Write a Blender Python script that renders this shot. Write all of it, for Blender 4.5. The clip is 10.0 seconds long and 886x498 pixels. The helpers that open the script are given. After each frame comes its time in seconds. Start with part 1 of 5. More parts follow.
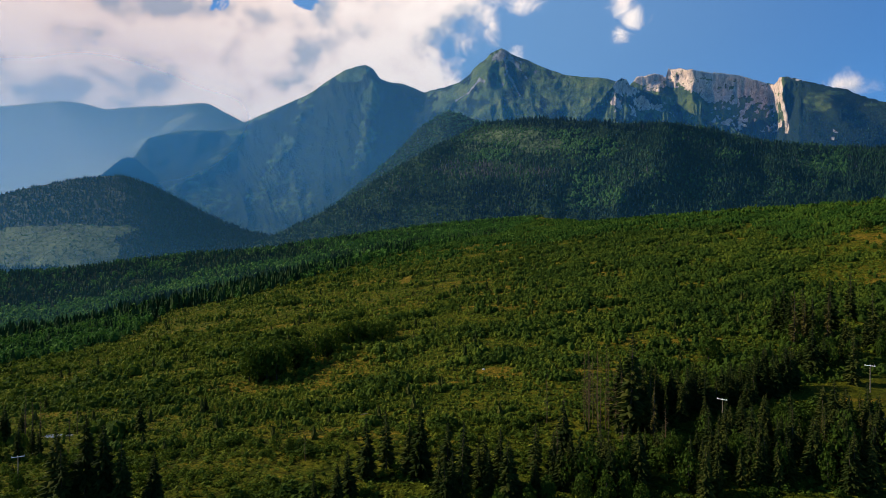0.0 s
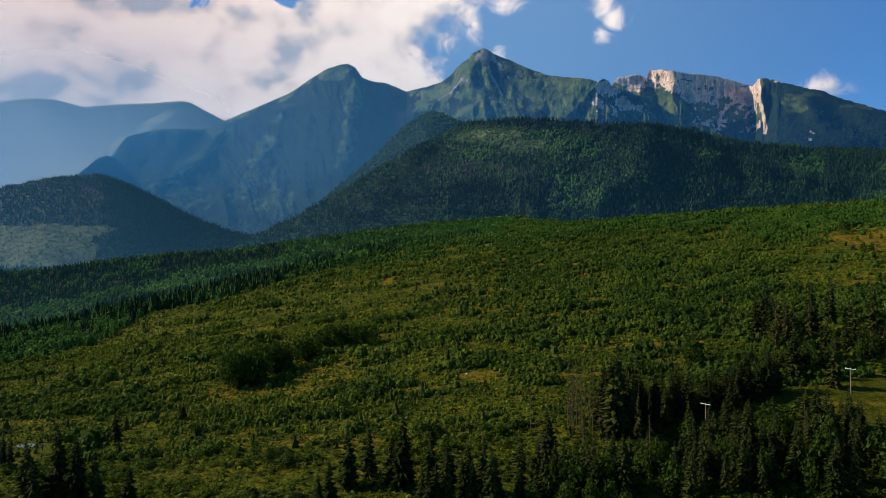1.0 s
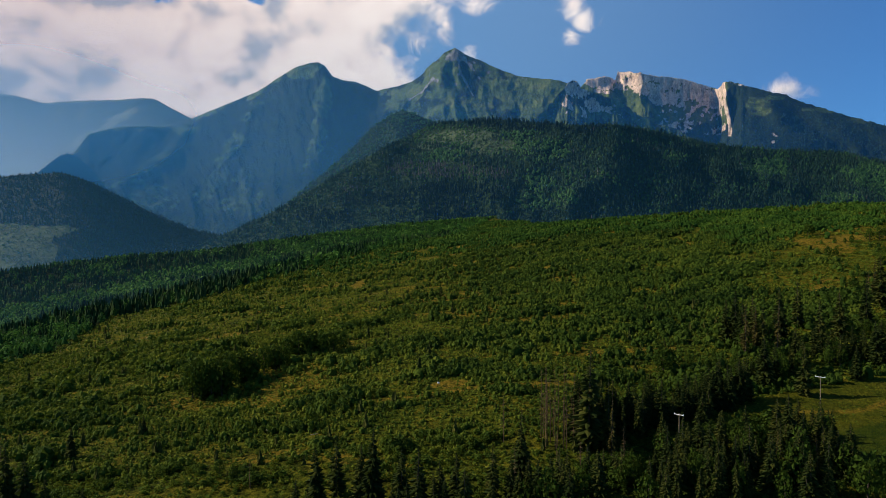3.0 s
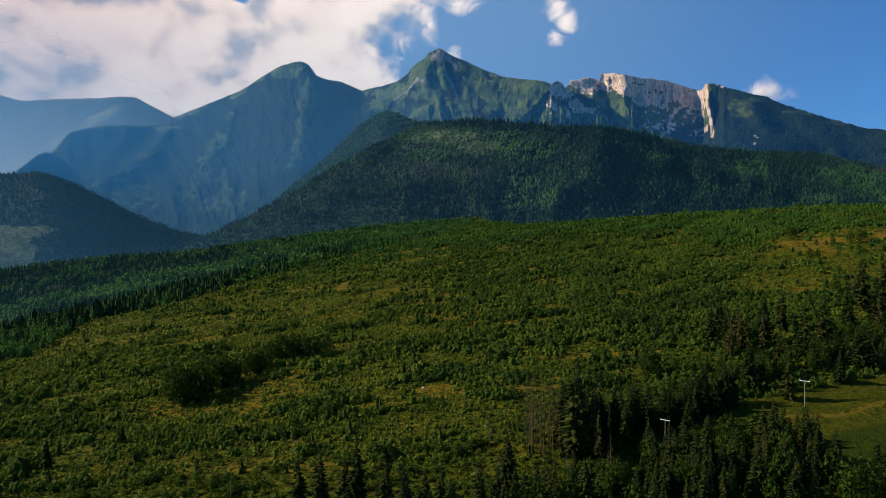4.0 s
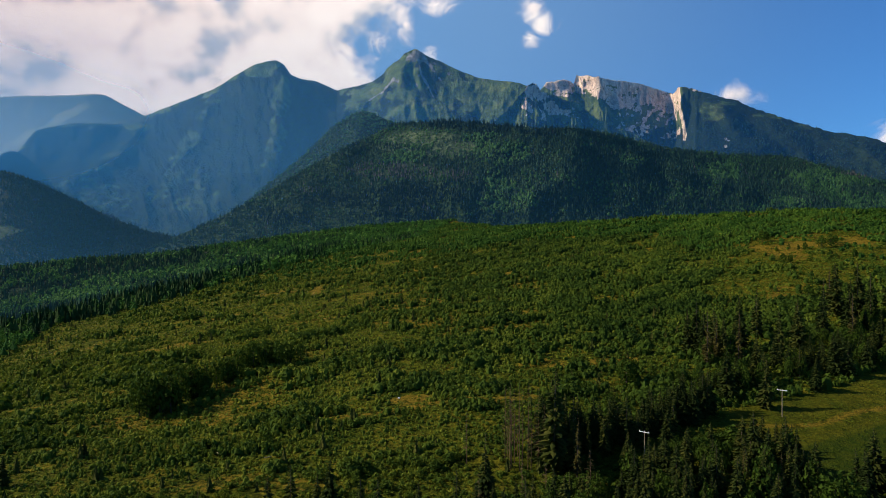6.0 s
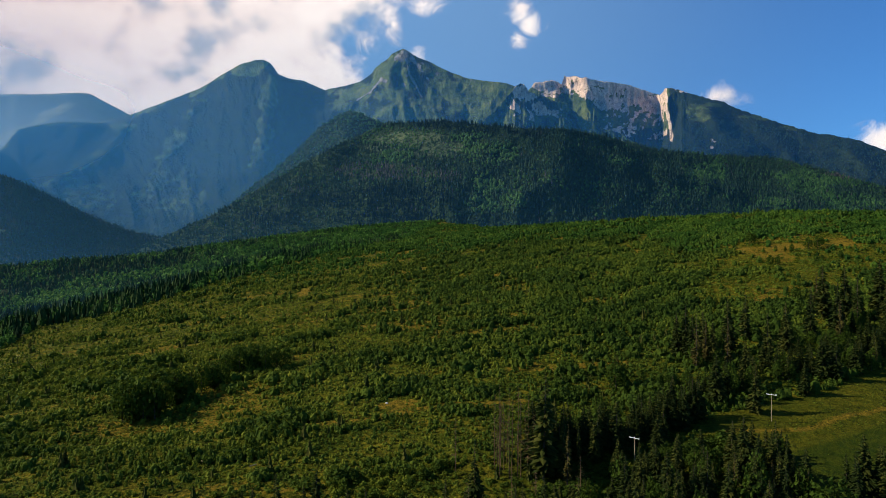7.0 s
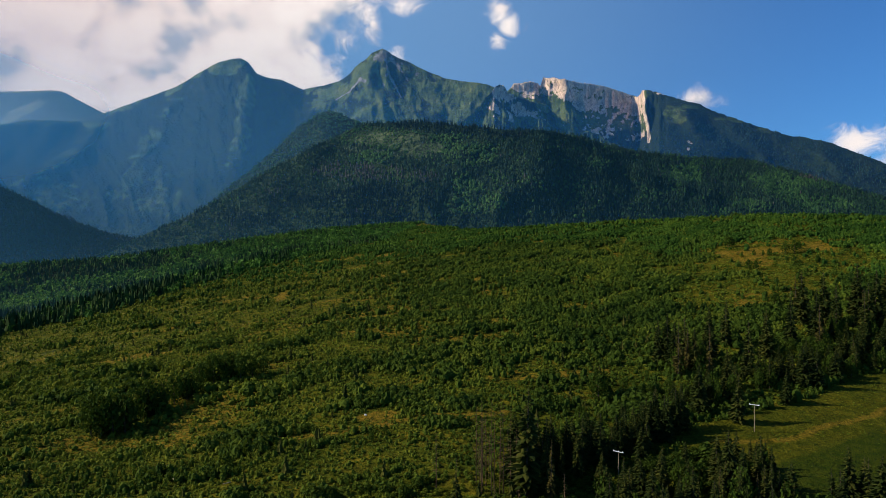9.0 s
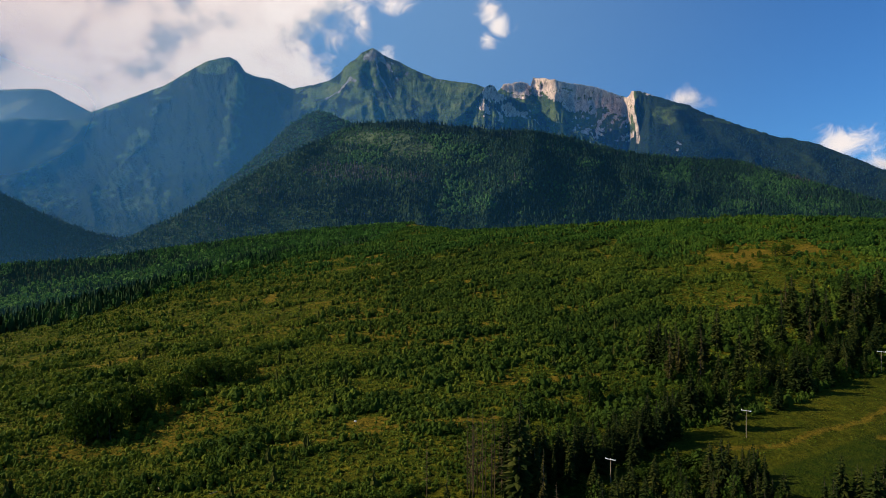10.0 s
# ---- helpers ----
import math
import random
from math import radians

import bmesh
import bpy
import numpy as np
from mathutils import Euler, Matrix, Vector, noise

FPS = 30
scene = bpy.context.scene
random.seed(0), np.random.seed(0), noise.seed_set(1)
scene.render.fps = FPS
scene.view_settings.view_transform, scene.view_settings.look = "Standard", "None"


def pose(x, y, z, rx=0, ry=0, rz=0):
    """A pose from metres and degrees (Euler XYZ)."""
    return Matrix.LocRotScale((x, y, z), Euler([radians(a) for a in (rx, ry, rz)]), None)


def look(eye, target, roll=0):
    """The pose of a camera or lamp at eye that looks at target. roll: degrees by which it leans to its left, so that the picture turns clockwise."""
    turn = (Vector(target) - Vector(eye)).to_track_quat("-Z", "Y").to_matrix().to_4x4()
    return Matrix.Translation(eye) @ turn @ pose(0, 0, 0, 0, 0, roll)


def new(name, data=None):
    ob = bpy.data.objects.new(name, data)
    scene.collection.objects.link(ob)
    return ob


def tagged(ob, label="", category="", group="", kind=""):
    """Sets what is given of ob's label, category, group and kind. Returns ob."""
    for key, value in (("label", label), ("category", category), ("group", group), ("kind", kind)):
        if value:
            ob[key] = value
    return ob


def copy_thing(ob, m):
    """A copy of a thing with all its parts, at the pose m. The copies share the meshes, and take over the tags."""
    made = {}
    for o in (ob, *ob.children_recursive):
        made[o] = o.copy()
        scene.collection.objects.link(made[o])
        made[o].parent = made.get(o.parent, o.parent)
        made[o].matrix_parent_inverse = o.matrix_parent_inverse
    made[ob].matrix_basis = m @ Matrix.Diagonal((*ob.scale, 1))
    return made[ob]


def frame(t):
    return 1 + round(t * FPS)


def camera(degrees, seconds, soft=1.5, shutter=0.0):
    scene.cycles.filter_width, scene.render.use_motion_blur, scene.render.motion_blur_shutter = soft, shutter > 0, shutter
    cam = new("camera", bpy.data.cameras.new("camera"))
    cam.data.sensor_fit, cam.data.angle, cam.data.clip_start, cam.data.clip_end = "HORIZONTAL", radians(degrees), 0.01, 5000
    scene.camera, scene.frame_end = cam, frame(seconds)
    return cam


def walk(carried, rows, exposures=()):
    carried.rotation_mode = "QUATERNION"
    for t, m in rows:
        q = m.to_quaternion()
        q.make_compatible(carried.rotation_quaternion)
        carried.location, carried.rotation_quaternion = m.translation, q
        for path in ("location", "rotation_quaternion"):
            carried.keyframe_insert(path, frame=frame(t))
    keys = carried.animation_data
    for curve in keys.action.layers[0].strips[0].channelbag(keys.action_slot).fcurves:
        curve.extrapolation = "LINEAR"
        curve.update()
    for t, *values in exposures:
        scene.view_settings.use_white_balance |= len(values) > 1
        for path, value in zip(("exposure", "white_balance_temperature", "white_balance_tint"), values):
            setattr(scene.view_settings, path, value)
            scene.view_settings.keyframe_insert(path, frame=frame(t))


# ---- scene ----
# camera: a small drone that flies forward and climbs while it turns to its right
cam = camera(68.35, 10.0, soft=0.9)
PATH = [  # seconds, x, y, z, yaw, pitch, roll
    (0.0, 0.00, 0.00, 60.00, 0.00, 0.00, 0.00),
    (0.5, -0.01, 1.23, 60.82, -0.87, -0.04, 0.02),
    (1.0, -0.01, 2.46, 61.61, -1.52, -0.06, 0.04),
    (1.5, -0.02, 3.67, 62.39, -2.18, -0.07, 0.03),
    (2.0, -0.01, 4.88, 63.13, -2.82, -0.07, 0.03),
    (2.5, -0.01, 6.09, 63.86, -3.45, -0.09, 0.03),
    (4.0, 0.07, 9.71, 65.93, -5.43, -0.10, 0.03),
    (4.5, 0.12, 10.92, 66.59, -6.10, -0.09, 0.00),
    (5.0, 0.18, 12.13, 67.25, -6.61, -0.08, -0.01),
    (6.5, 0.42, 15.80, 69.22, -8.08, -0.05, -0.03),
    (7.0, 0.52, 17.02, 69.89, -8.61, -0.05, -0.02),
    (7.5, 0.62, 18.25, 70.58, -9.10, -0.03, -0.03),
    (8.0, 0.74, 19.47, 71.30, -9.55, -0.03, -0.04),
    (8.5, 0.86, 20.69, 72.04, -9.99, -0.03, -0.01),
    (9.0, 0.98, 21.90, 72.83, -10.42, -0.04, -0.00),
    (9.5, 1.10, 23.10, 73.66, -10.85, -0.05, -0.04),
    (10.0, 1.23, 24.28, 74.54, -11.29, -0.06, -0.03),
]
walk(cam, [(t, pose(x, y, z, 90 + pitch, roll, yaw)) for t, x, y, z, yaw, pitch, roll in PATH], exposures=((0.0, 0.26), (2.5, 0.10), (5.0, 0.24), (7.0, 0.31), (8.5, 0.23), (10.0, 0.14)))

# ---- node helpers ----
def node(nt, kind, **inputs):
    n = nt.nodes.new(kind)
    for key, value in inputs.items():
        n.inputs[key].default_value = value
    return n


def mathn(nt, op, a, b=None, c=None):
    n = nt.nodes.new("ShaderNodeMath")
    n.operation = op
    for i, v in enumerate((a, b, c)):
        if v is None:
            continue
        if isinstance(v, (int, float)):
            n.inputs[i].default_value = v
        else:
            nt.links.new(v, n.inputs[i])
    return n.outputs[0]


def ramp_node(nt, fac, stops):
    n = nt.nodes.new("ShaderNodeValToRGB")
    els = n.color_ramp.elements
    while len(els) < len(stops):
        els.new(0.5)
    for el, (p, c) in zip(els, stops):
        el.position, el.color = p, (*c, 1)
    nt.links.new(fac, n.inputs[0])
    return n


def mixc(nt, fac, a, b, blend="MIX"):
    n = nt.nodes.new("ShaderNodeMix")
    n.data_type, n.blend_type = "RGBA", blend
    for sock, v in ((n.inputs[0], fac), (n.inputs[6], a), (n.inputs[7], b)):
        if isinstance(v, (int, float)):
            sock.default_value = v
        elif isinstance(v, tuple):
            sock.default_value = (*v, 1)
        else:
            nt.links.new(v, sock)
    return n.outputs[2]


def material(name, roughness=0.9):
    m = bpy.data.materials.new(name)
    m.use_nodes = True
    nt = m.node_tree
    b = nt.nodes["Principled BSDF"]
    b.inputs["Roughness"].default_value = roughness
    b.inputs["Specular IOR Level"].default_value = 0.15
    return m, nt, b


def attr(nt, name):
    n = nt.nodes.new("ShaderNodeAttribute")
    n.attribute_name = name
    return n.outputs["Fac"]


def position(nt):
    return nt.nodes.new("ShaderNodeNewGeometry").outputs["Position"]


def noise_node(nt, scale, detail=4.0, rough=0.6, vec=None, distortion=0.0):
    n = node(nt, "ShaderNodeTexNoise", Scale=scale, Detail=detail, Roughness=rough, Distortion=distortion)
    nt.links.new(vec if vec is not None else position(nt), n.inputs["Vector"])
    return n.outputs["Fac"]


def mapr(nt, value, lo, hi):
    n = node(nt, "ShaderNodeMapRange", **{"From Min": lo, "From Max": hi})
    n.interpolation_type = "SMOOTHSTEP"
    nt.links.new(value, n.inputs["Value"])
    return n.outputs[0]


def bump(nt, b, height, strength, distance):
    n = node(nt, "ShaderNodeBump", Strength=strength, Distance=distance)
    nt.links.new(height, n.inputs["Height"])
    nt.links.new(n.outputs[0], b.inputs["Normal"])


# ---- world, sun, exposure ----
SUN_DIR = Vector((-0.80, 0.20, 0.53)).normalized()


def build_world():
    w = bpy.data.worlds.new("sky")
    scene.world = w
    w.use_nodes = True
    nt = w.node_tree
    nt.nodes.clear()
    N = lambda kind, **kw: node(nt, kind, **kw)
    out = N("ShaderNodeOutputWorld")
    bg = N("ShaderNodeBackground")
    sky = N("ShaderNodeTexSky")
    sky.sky_type = "NISHITA"
    sky.sun_disc = False
    sky.sun_elevation = math.asin(SUN_DIR.z)
    sky.sun_rotation = math.atan2(SUN_DIR.x, SUN_DIR.y)
    sky.altitude = 1200
    sky.air_density, sky.dust_density, sky.ozone_density = SKY_AIR, SKY_DUST, SKY_OZONE
    tc = N("ShaderNodeTexCoord")
    # clouds: soft lobes of the direction, broken up by noise; their relief comes from the same noise shifted towards the sun
    def field(shift):
        mp = N("ShaderNodeMapping", Location=tuple(shift), Scale=(1.0, 1.0, 1.35))
        nt.links.new(tc.outputs["Generated"], mp.inputs["Vector"])
        big = N("ShaderNodeTexNoise", Scale=5.0, Detail=3.0, Roughness=0.5)
        small = N("ShaderNodeTexNoise", Scale=13.0, Detail=10.0, Roughness=0.58, Distortion=0.15)
        for n in (big, small):
            nt.links.new(mp.outputs[0], n.inputs["Vector"])
        return mathn(nt, "ADD", mathn(nt, "MULTIPLY_ADD", big.outputs["Fac"], 1.5, -0.75), mathn(nt, "MULTIPLY_ADD", small.outputs["Fac"], 1.5, -0.75))

    here, lit = field((3.1, 0.4, 1.7)), field((3.1 - 0.026, 0.4, 1.7 + 0.036))
    def lobes(rows):
        total = None
        for a, e, width, height, gain in rows:
            sub = N("ShaderNodeVectorMath")
            sub.operation = "SUBTRACT"
            nt.links.new(tc.outputs["Generated"], sub.inputs[0])
            sub.inputs[1].default_value = Vector((a, 1, e)).normalized()
            div = N("ShaderNodeVectorMath")
            div.operation = "MULTIPLY"
            nt.links.new(sub.outputs[0], div.inputs[0])
            div.inputs[1].default_value = (1 / width, 1 / width, 1 / height)
            ln = N("ShaderNodeVectorMath")
            ln.operation = "LENGTH"
            nt.links.new(div.outputs[0], ln.inputs[0])
            lobe = mathn(nt, "MULTIPLY_ADD", ln.outputs["Value"], -gain, gain)
            total = lobe if total is None else mathn(nt, "MAXIMUM", total, lobe)
        return mathn(nt, "MAXIMUM", total, -1.5)

    wisp = N("ShaderNodeTexNoise", Scale=24.0, Detail=8.0, Roughness=0.62, Distortion=0.9)
    nt.links.new(tc.outputs["Generated"], wisp.inputs["Vector"])
    bank = mathn(nt, "SUBTRACT", mathn(nt, "ADD", lobes(CLOUD_BANK), here), mathn(nt, "MAXIMUM", mathn(nt, "MULTIPLY_ADD", wisp.outputs["Fac"], 3.0, mathn(nt, "ADD", lobes(CLOUD_GAPS), -1.5)), 0.0))
    puffs = mathn(nt, "MULTIPLY_ADD", wisp.outputs["Fac"], 3.4, mathn(nt, "ADD", lobes(SMALL_CLOUDS), -1.95))
    dens = mathn(nt, "MAXIMUM", bank, mathn(nt, "MULTIPLY", puffs, 0.26))
    cover = N("ShaderNodeMapRange", **{"From Min": 0.0, "From Max": 0.34})
    cover.interpolation_type = "SMOOTHSTEP"
    nt.links.new(dens, cover.inputs["Value"])
    relief = mathn(nt, "MULTIPLY_ADD", mathn(nt, "SUBTRACT", here, lit), 1.6, 0.64)
    ramp = ramp_node(nt, relief, [(0.05, (0.44, 0.48, 0.56)), (0.28, (0.70, 0.66, 0.66)), (0.52, (0.95, 0.83, 0.77)), (0.82, (1.03, 0.92, 0.85))])

    def lobe_of(a, e, width, height):
        sub = N("ShaderNodeVectorMath")
        sub.operation = "SUBTRACT"
        nt.links.new(tc.outputs["Generated"], sub.inputs[0])
        sub.inputs[1].default_value = Vector((a, 1, e)).normalized()
        div = N("ShaderNodeVectorMath")
        div.operation = "MULTIPLY"
        nt.links.new(sub.outputs[0], div.inputs[0])
        div.inputs[1].default_value = (1 / width, 1 / width, 1 / height)
        ln = N("ShaderNodeVectorMath")
        ln.operation = "LENGTH"
        nt.links.new(div.outputs[0], ln.inputs[0])
        return mapr(nt, ln.outputs["Value"], 1.0, 0.0)

    # the upper left of the cloud bank is dimmed and warmed to imitate lens falloff
    deep = mixc(nt, lobe_of(-0.56, 0.46, 0.56, 0.36), ramp.outputs[0], mixc(nt, 1.0, ramp.outputs[0], (0.88, 0.76, 0.70), "MULTIPLY"))
    cl = N("ShaderNodeMix")
    cl.data_type = "RGBA"
    skyc = N("ShaderNodeMix")
    skyc.data_type = "RGBA"
    skyc.blend_type = "MULTIPLY"
    skyc.inputs[0].default_value = 1.0
    nt.links.new(sky.outputs[0], skyc.inputs[6])
    skyc.inputs[7].default_value = (*[c * SKY_STRENGTH for c in SKY_TINT], 1)
    nt.links.new(cover.outputs[0], cl.inputs[0])
    # thin high veil about the cloud bank
    veil = mixc(nt, mathn(nt, "MULTIPLY", lobe_of(0.08, 0.30, 0.70, 0.48), 0.45), skyc.outputs[2], (0.27, 0.45, 0.63))
    nt.links.new(veil, cl.inputs[6])
    nt.links.new(deep, cl.inputs[7])
    nt.links.new(cl.outputs[2], bg.inputs["Color"])
    bg.inputs["Strength"].default_value = 1.0
    nt.links.new(bg.outputs[0], out.inputs[0])


SKY_STRENGTH, SKY_TINT = 0.080, (0.49, 0.97, 1.44)
SKY_AIR, SKY_DUST, SKY_OZONE = 1.0, 0.2, 3.0
# clouds: bearing and rise as tangents, half sizes, gain
CLOUD_BANK = [(-0.90, 0.34, 0.80, 0.55, 2.7), (-0.42, 0.34, 0.44, 0.34, 2.3), (-0.16, 0.36, 0.17, 0.13, 1.9), (-0.12, 0.29, 0.12, 0.07, 1.5), (-0.03, 0.395, 0.10, 0.050, 1.4)]
CLOUD_GAPS = [(-0.345, 0.384, 0.050, 0.045, 2.0), (-0.205, 0.388, 0.050, 0.040, 2.0), (-0.565, 0.378, 0.050, 0.030, 1.4)]
SMALL_CLOUDS = [(0.075, 0.345, 0.024, 0.044, 1.2), (0.118, 0.376, 0.052, 0.022, 1.4), (0.030, 0.315, 0.028, 0.018, 0.8), (0.275, 0.376, 0.028, 0.034, 1.5), (0.289, 0.352, 0.027, 0.032, 1.5), (0.271, 0.330, 0.025, 0.023, 1.4),
                (0.612, 0.251, 0.042, 0.022, 1.5), (0.925, 0.188, 0.062, 0.034, 1.6), (1.02, 0.150, 0.085, 0.026, 1.5)]


build_world()
sun = new("sun", bpy.data.lights.new("sun", "SUN"))
sun.data.energy, sun.data.angle, sun.data.color = 5.1, radians(0.6), (1.0, 0.87, 0.69)
sun.matrix_world = look(SUN_DIR * 800, (0, 0, 0))


# ---- materials ----
def foliage(name, dark, mid, light, through_col, own_share=0.0):
    """Leaves: colour by plant (tint), by leaf (island) and by a slow noise, with light passing through."""
    m, nt, b = material(name, 0.85)
    b.inputs["Specular IOR Level"].default_value = 0.05
    tint = attr(nt, "tint")
    isl = nt.nodes.new("ShaderNodeNewGeometry").outputs["Random Per Island"]
    f = mathn(nt, "ADD", mathn(nt, "MULTIPLY_ADD", tint, 0.72, 0.02), mathn(nt, "MULTIPLY", isl, 0.28))
    own = nt.nodes.new("ShaderNodeObjectInfo").outputs["Random"]
    f = mathn(nt, "ADD", f, mathn(nt, "MULTIPLY_ADD", own, own_share, -own_share / 2))
    col = ramp_node(nt, f, [(0.05, dark), (0.5, mid), (0.95, light)]).outputs[0]
    slow = noise_node(nt, 0.012, 3.0)
    col = mixc(nt, mathn(nt, "MULTIPLY", slow, 0.35), col, mid, "MIX")
    nt.links.new(col, b.inputs["Base Color"])
    tr = nt.nodes.new("ShaderNodeBsdfTranslucent")
    nt.links.new(mixc(nt, 0.5, col, through_col), tr.inputs[0])
    mx = nt.nodes.new("ShaderNodeMixShader")
    mx.inputs[0].default_value = 0.24
    nt.links.new(b.outputs[0], mx.inputs[1])
    nt.links.new(tr.outputs[0], mx.inputs[2])
    nt.links.new(mx.outputs[0], nt.nodes["Material Output"].inputs[0])
    return m


def ground_material():
    m, nt, b = material("meadow_grass", 0.95)
    b.inputs["Specular IOR Level"].default_value = 0.03
    g = ramp_node(nt, noise_node(nt, 0.06, 6.0, 0.65), [(0.32, (0.044, 0.068, 0.006)), (0.5, (0.106, 0.118, 0.010)), (0.66, (0.195, 0.162, 0.015))]).outputs[0]
    fine = noise_node(nt, 0.9, 5.0, 0.7)
    tuft = noise_node(nt, 0.28, 4.0, 0.7)
    g = mixc(nt, 0.85, g, ramp_node(nt, tuft, [(0.38, (0.14, 0.18, 0.12)), (0.58, (1.0, 1.0, 0.9))]).outputs[0], "MULTIPLY")
    g = mixc(nt, 0.75, g, ramp_node(nt, fine, [(0.3, (0.25, 0.3, 0.2)), (0.7, (1.0, 1.0, 0.9))]).outputs[0], "MULTIPLY")
    dry = ramp_node(nt, fine, [(0.3, (0.070, 0.053, 0.006)), (0.7, (0.225, 0.154, 0.015))]).outputs[0]
    broken = mapr(nt, mathn(nt, "ADD", attr(nt, "dry"), mathn(nt, "MULTIPLY_ADD", tuft, 2.6, -1.3)), 0.30, 0.85)
    g = mixc(nt, broken, g, dry)
    short = ramp_node(nt, noise_node(nt, 0.35, 5.0), [(0.35, (0.020, 0.036, 0.003)), (0.65, (0.038, 0.050, 0.004))]).outputs[0]
    g = mixc(nt, attr(nt, "mown"), g, short)
    straw = ramp_node(nt, noise_node(nt, 0.25, 5.0, 0.65), [(0.36, (0.056, 0.066, 0.005)), (0.64, (0.160, 0.132, 0.010))]).outputs[0]
    straw = mixc(nt, 0.8, straw, ramp_node(nt, fine, [(0.32, (0.35, 0.4, 0.3)), (0.62, (1.0, 1.0, 1.0))]).outputs[0], "MULTIPLY")
    g = mixc(nt, attr(nt, "straw"), g, straw)
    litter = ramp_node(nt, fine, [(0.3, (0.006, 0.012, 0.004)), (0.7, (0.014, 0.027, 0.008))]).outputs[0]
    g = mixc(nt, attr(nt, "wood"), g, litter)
    nt.links.new(g, b.inputs["Base Color"])
    bump(nt, b, mathn(nt, "ADD", fine, tuft), 1.0, 1.2)
    return m


def mountain_material(name, forest, meadow, rock, relief=12.0):
    """Ground cover of the mountains: woods, alpine grass and bare rock by the mesh's own attributes."""
    m, nt, b = material(name, 0.95)
    p = position(nt)
    clump = nt.nodes.new("ShaderNodeTexVoronoi")
    clump.inputs["Scale"].default_value = 0.07
    nt.links.new(p, clump.inputs["Vector"])
    fn = noise_node(nt, 0.015, 6.0, 0.7)
    fcol = ramp_node(nt, fn, [(0.3, forest[0]), (0.52, forest[1]), (0.72, forest[2])]).outputs[0]
    fcol = mixc(nt, 0.6, fcol, ramp_node(nt, clump.outputs["Distance"], [(0.0, (1, 1, 1)), (0.8, (0.35, 0.38, 0.4))]).outputs[0], "MULTIPLY")
    mcol = ramp_node(nt, noise_node(nt, 0.008, 7.0, 0.68), [(0.34, meadow[0]), (0.5, meadow[1]), (0.68, meadow[2])]).outputs[0]
    st = nt.nodes.new("ShaderNodeMapping")
    st.inputs["Scale"].default_value = (1.0, 0.8, 0.6)
    nt.links.new(p, st.inputs[0])
    rn = noise_node(nt, 0.03, 9.0, 0.72, st.outputs[0], 0.5)
    rcol = ramp_node(nt, rn, [(0.38, rock[0]), (0.47, rock[1]), (0.58, rock[2])]).outputs[0]
    ck = nt.nodes.new("ShaderNodeMapping")
    ck.inputs["Scale"].default_value = (1.0, 1.0, 0.3)
    nt.links.new(p, ck.inputs[0])
    crack = noise_node(nt, 0.075, 5.0, 0.65, ck.outputs[0], 0.8)
    rcol = mixc(nt, 0.8, rcol, ramp_node(nt, crack, [(0.36, (0.45, 0.44, 0.46)), (0.47, (1, 1, 1))]).outputs[0], "MULTIPLY")
    mott = noise_node(nt, 0.035, 6.0, 0.7)
    mcol = mixc(nt, 0.8, mcol, ramp_node(nt, mott, [(0.38, (0.40, 0.50, 0.45)), (0.55, (1, 1, 1))]).outputs[0], "MULTIPLY")
    grain = mathn(nt, "MULTIPLY_ADD", noise_node(nt, 0.02, 8.0, 0.72), 0.7, -0.36)
    edge = lambda name: mapr(nt, mathn(nt, "ADD", attr(nt, name), grain), 0.36, 0.64)
    col = mixc(nt, edge("grass"), fcol, mcol)
    col = mixc(nt, edge("rock"), col, rcol)
    nt.links.new(col, b.inputs["Base Color"])
    bare = mathn(nt, "SUBTRACT", 1.0, edge("rock"))
    hgt = mathn(nt, "ADD", mathn(nt, "MULTIPLY", mathn(nt, "MULTIPLY", clump.outputs["Distance"], bare), -0.6), mathn(nt, "ADD", mathn(nt, "MULTIPLY", rn, 1.4), mathn(nt, "MULTIPLY", crack, 0.8)))
    bump(nt, b, hgt, 1.0, relief)
    return m


def bark_material(name, dark, light, scale):
    m, nt, b = material(name, 0.9)
    mp = nt.nodes.new("ShaderNodeMapping")
    mp.inputs["Scale"].default_value = (1, 1, 0.25)
    nt.links.new(nt.nodes.new("ShaderNodeTexCoord").outputs["Object"], mp.inputs[0])
    n = noise_node(nt, scale, 6.0, 0.7, mp.outputs[0])
    nt.links.new(ramp_node(nt, n, [(0.35, dark), (0.65, light)]).outputs[0], b.inputs["Base Color"])
    bump(nt, b, n, 0.6, 0.05)
    return m


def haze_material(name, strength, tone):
    """Imitated haze for an added sheet: a little tinted light scattered forward and back, the rest let through."""
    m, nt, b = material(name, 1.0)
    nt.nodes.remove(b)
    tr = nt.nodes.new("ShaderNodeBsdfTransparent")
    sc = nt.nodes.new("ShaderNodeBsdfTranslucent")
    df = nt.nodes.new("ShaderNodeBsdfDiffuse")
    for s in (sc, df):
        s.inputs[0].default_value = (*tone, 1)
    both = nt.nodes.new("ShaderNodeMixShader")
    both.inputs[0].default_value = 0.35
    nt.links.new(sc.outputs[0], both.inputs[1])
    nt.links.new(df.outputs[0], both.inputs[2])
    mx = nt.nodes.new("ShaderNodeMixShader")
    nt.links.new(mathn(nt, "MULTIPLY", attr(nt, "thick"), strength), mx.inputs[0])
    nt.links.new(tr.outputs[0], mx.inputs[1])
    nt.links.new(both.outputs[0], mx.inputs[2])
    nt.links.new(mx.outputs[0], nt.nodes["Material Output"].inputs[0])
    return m


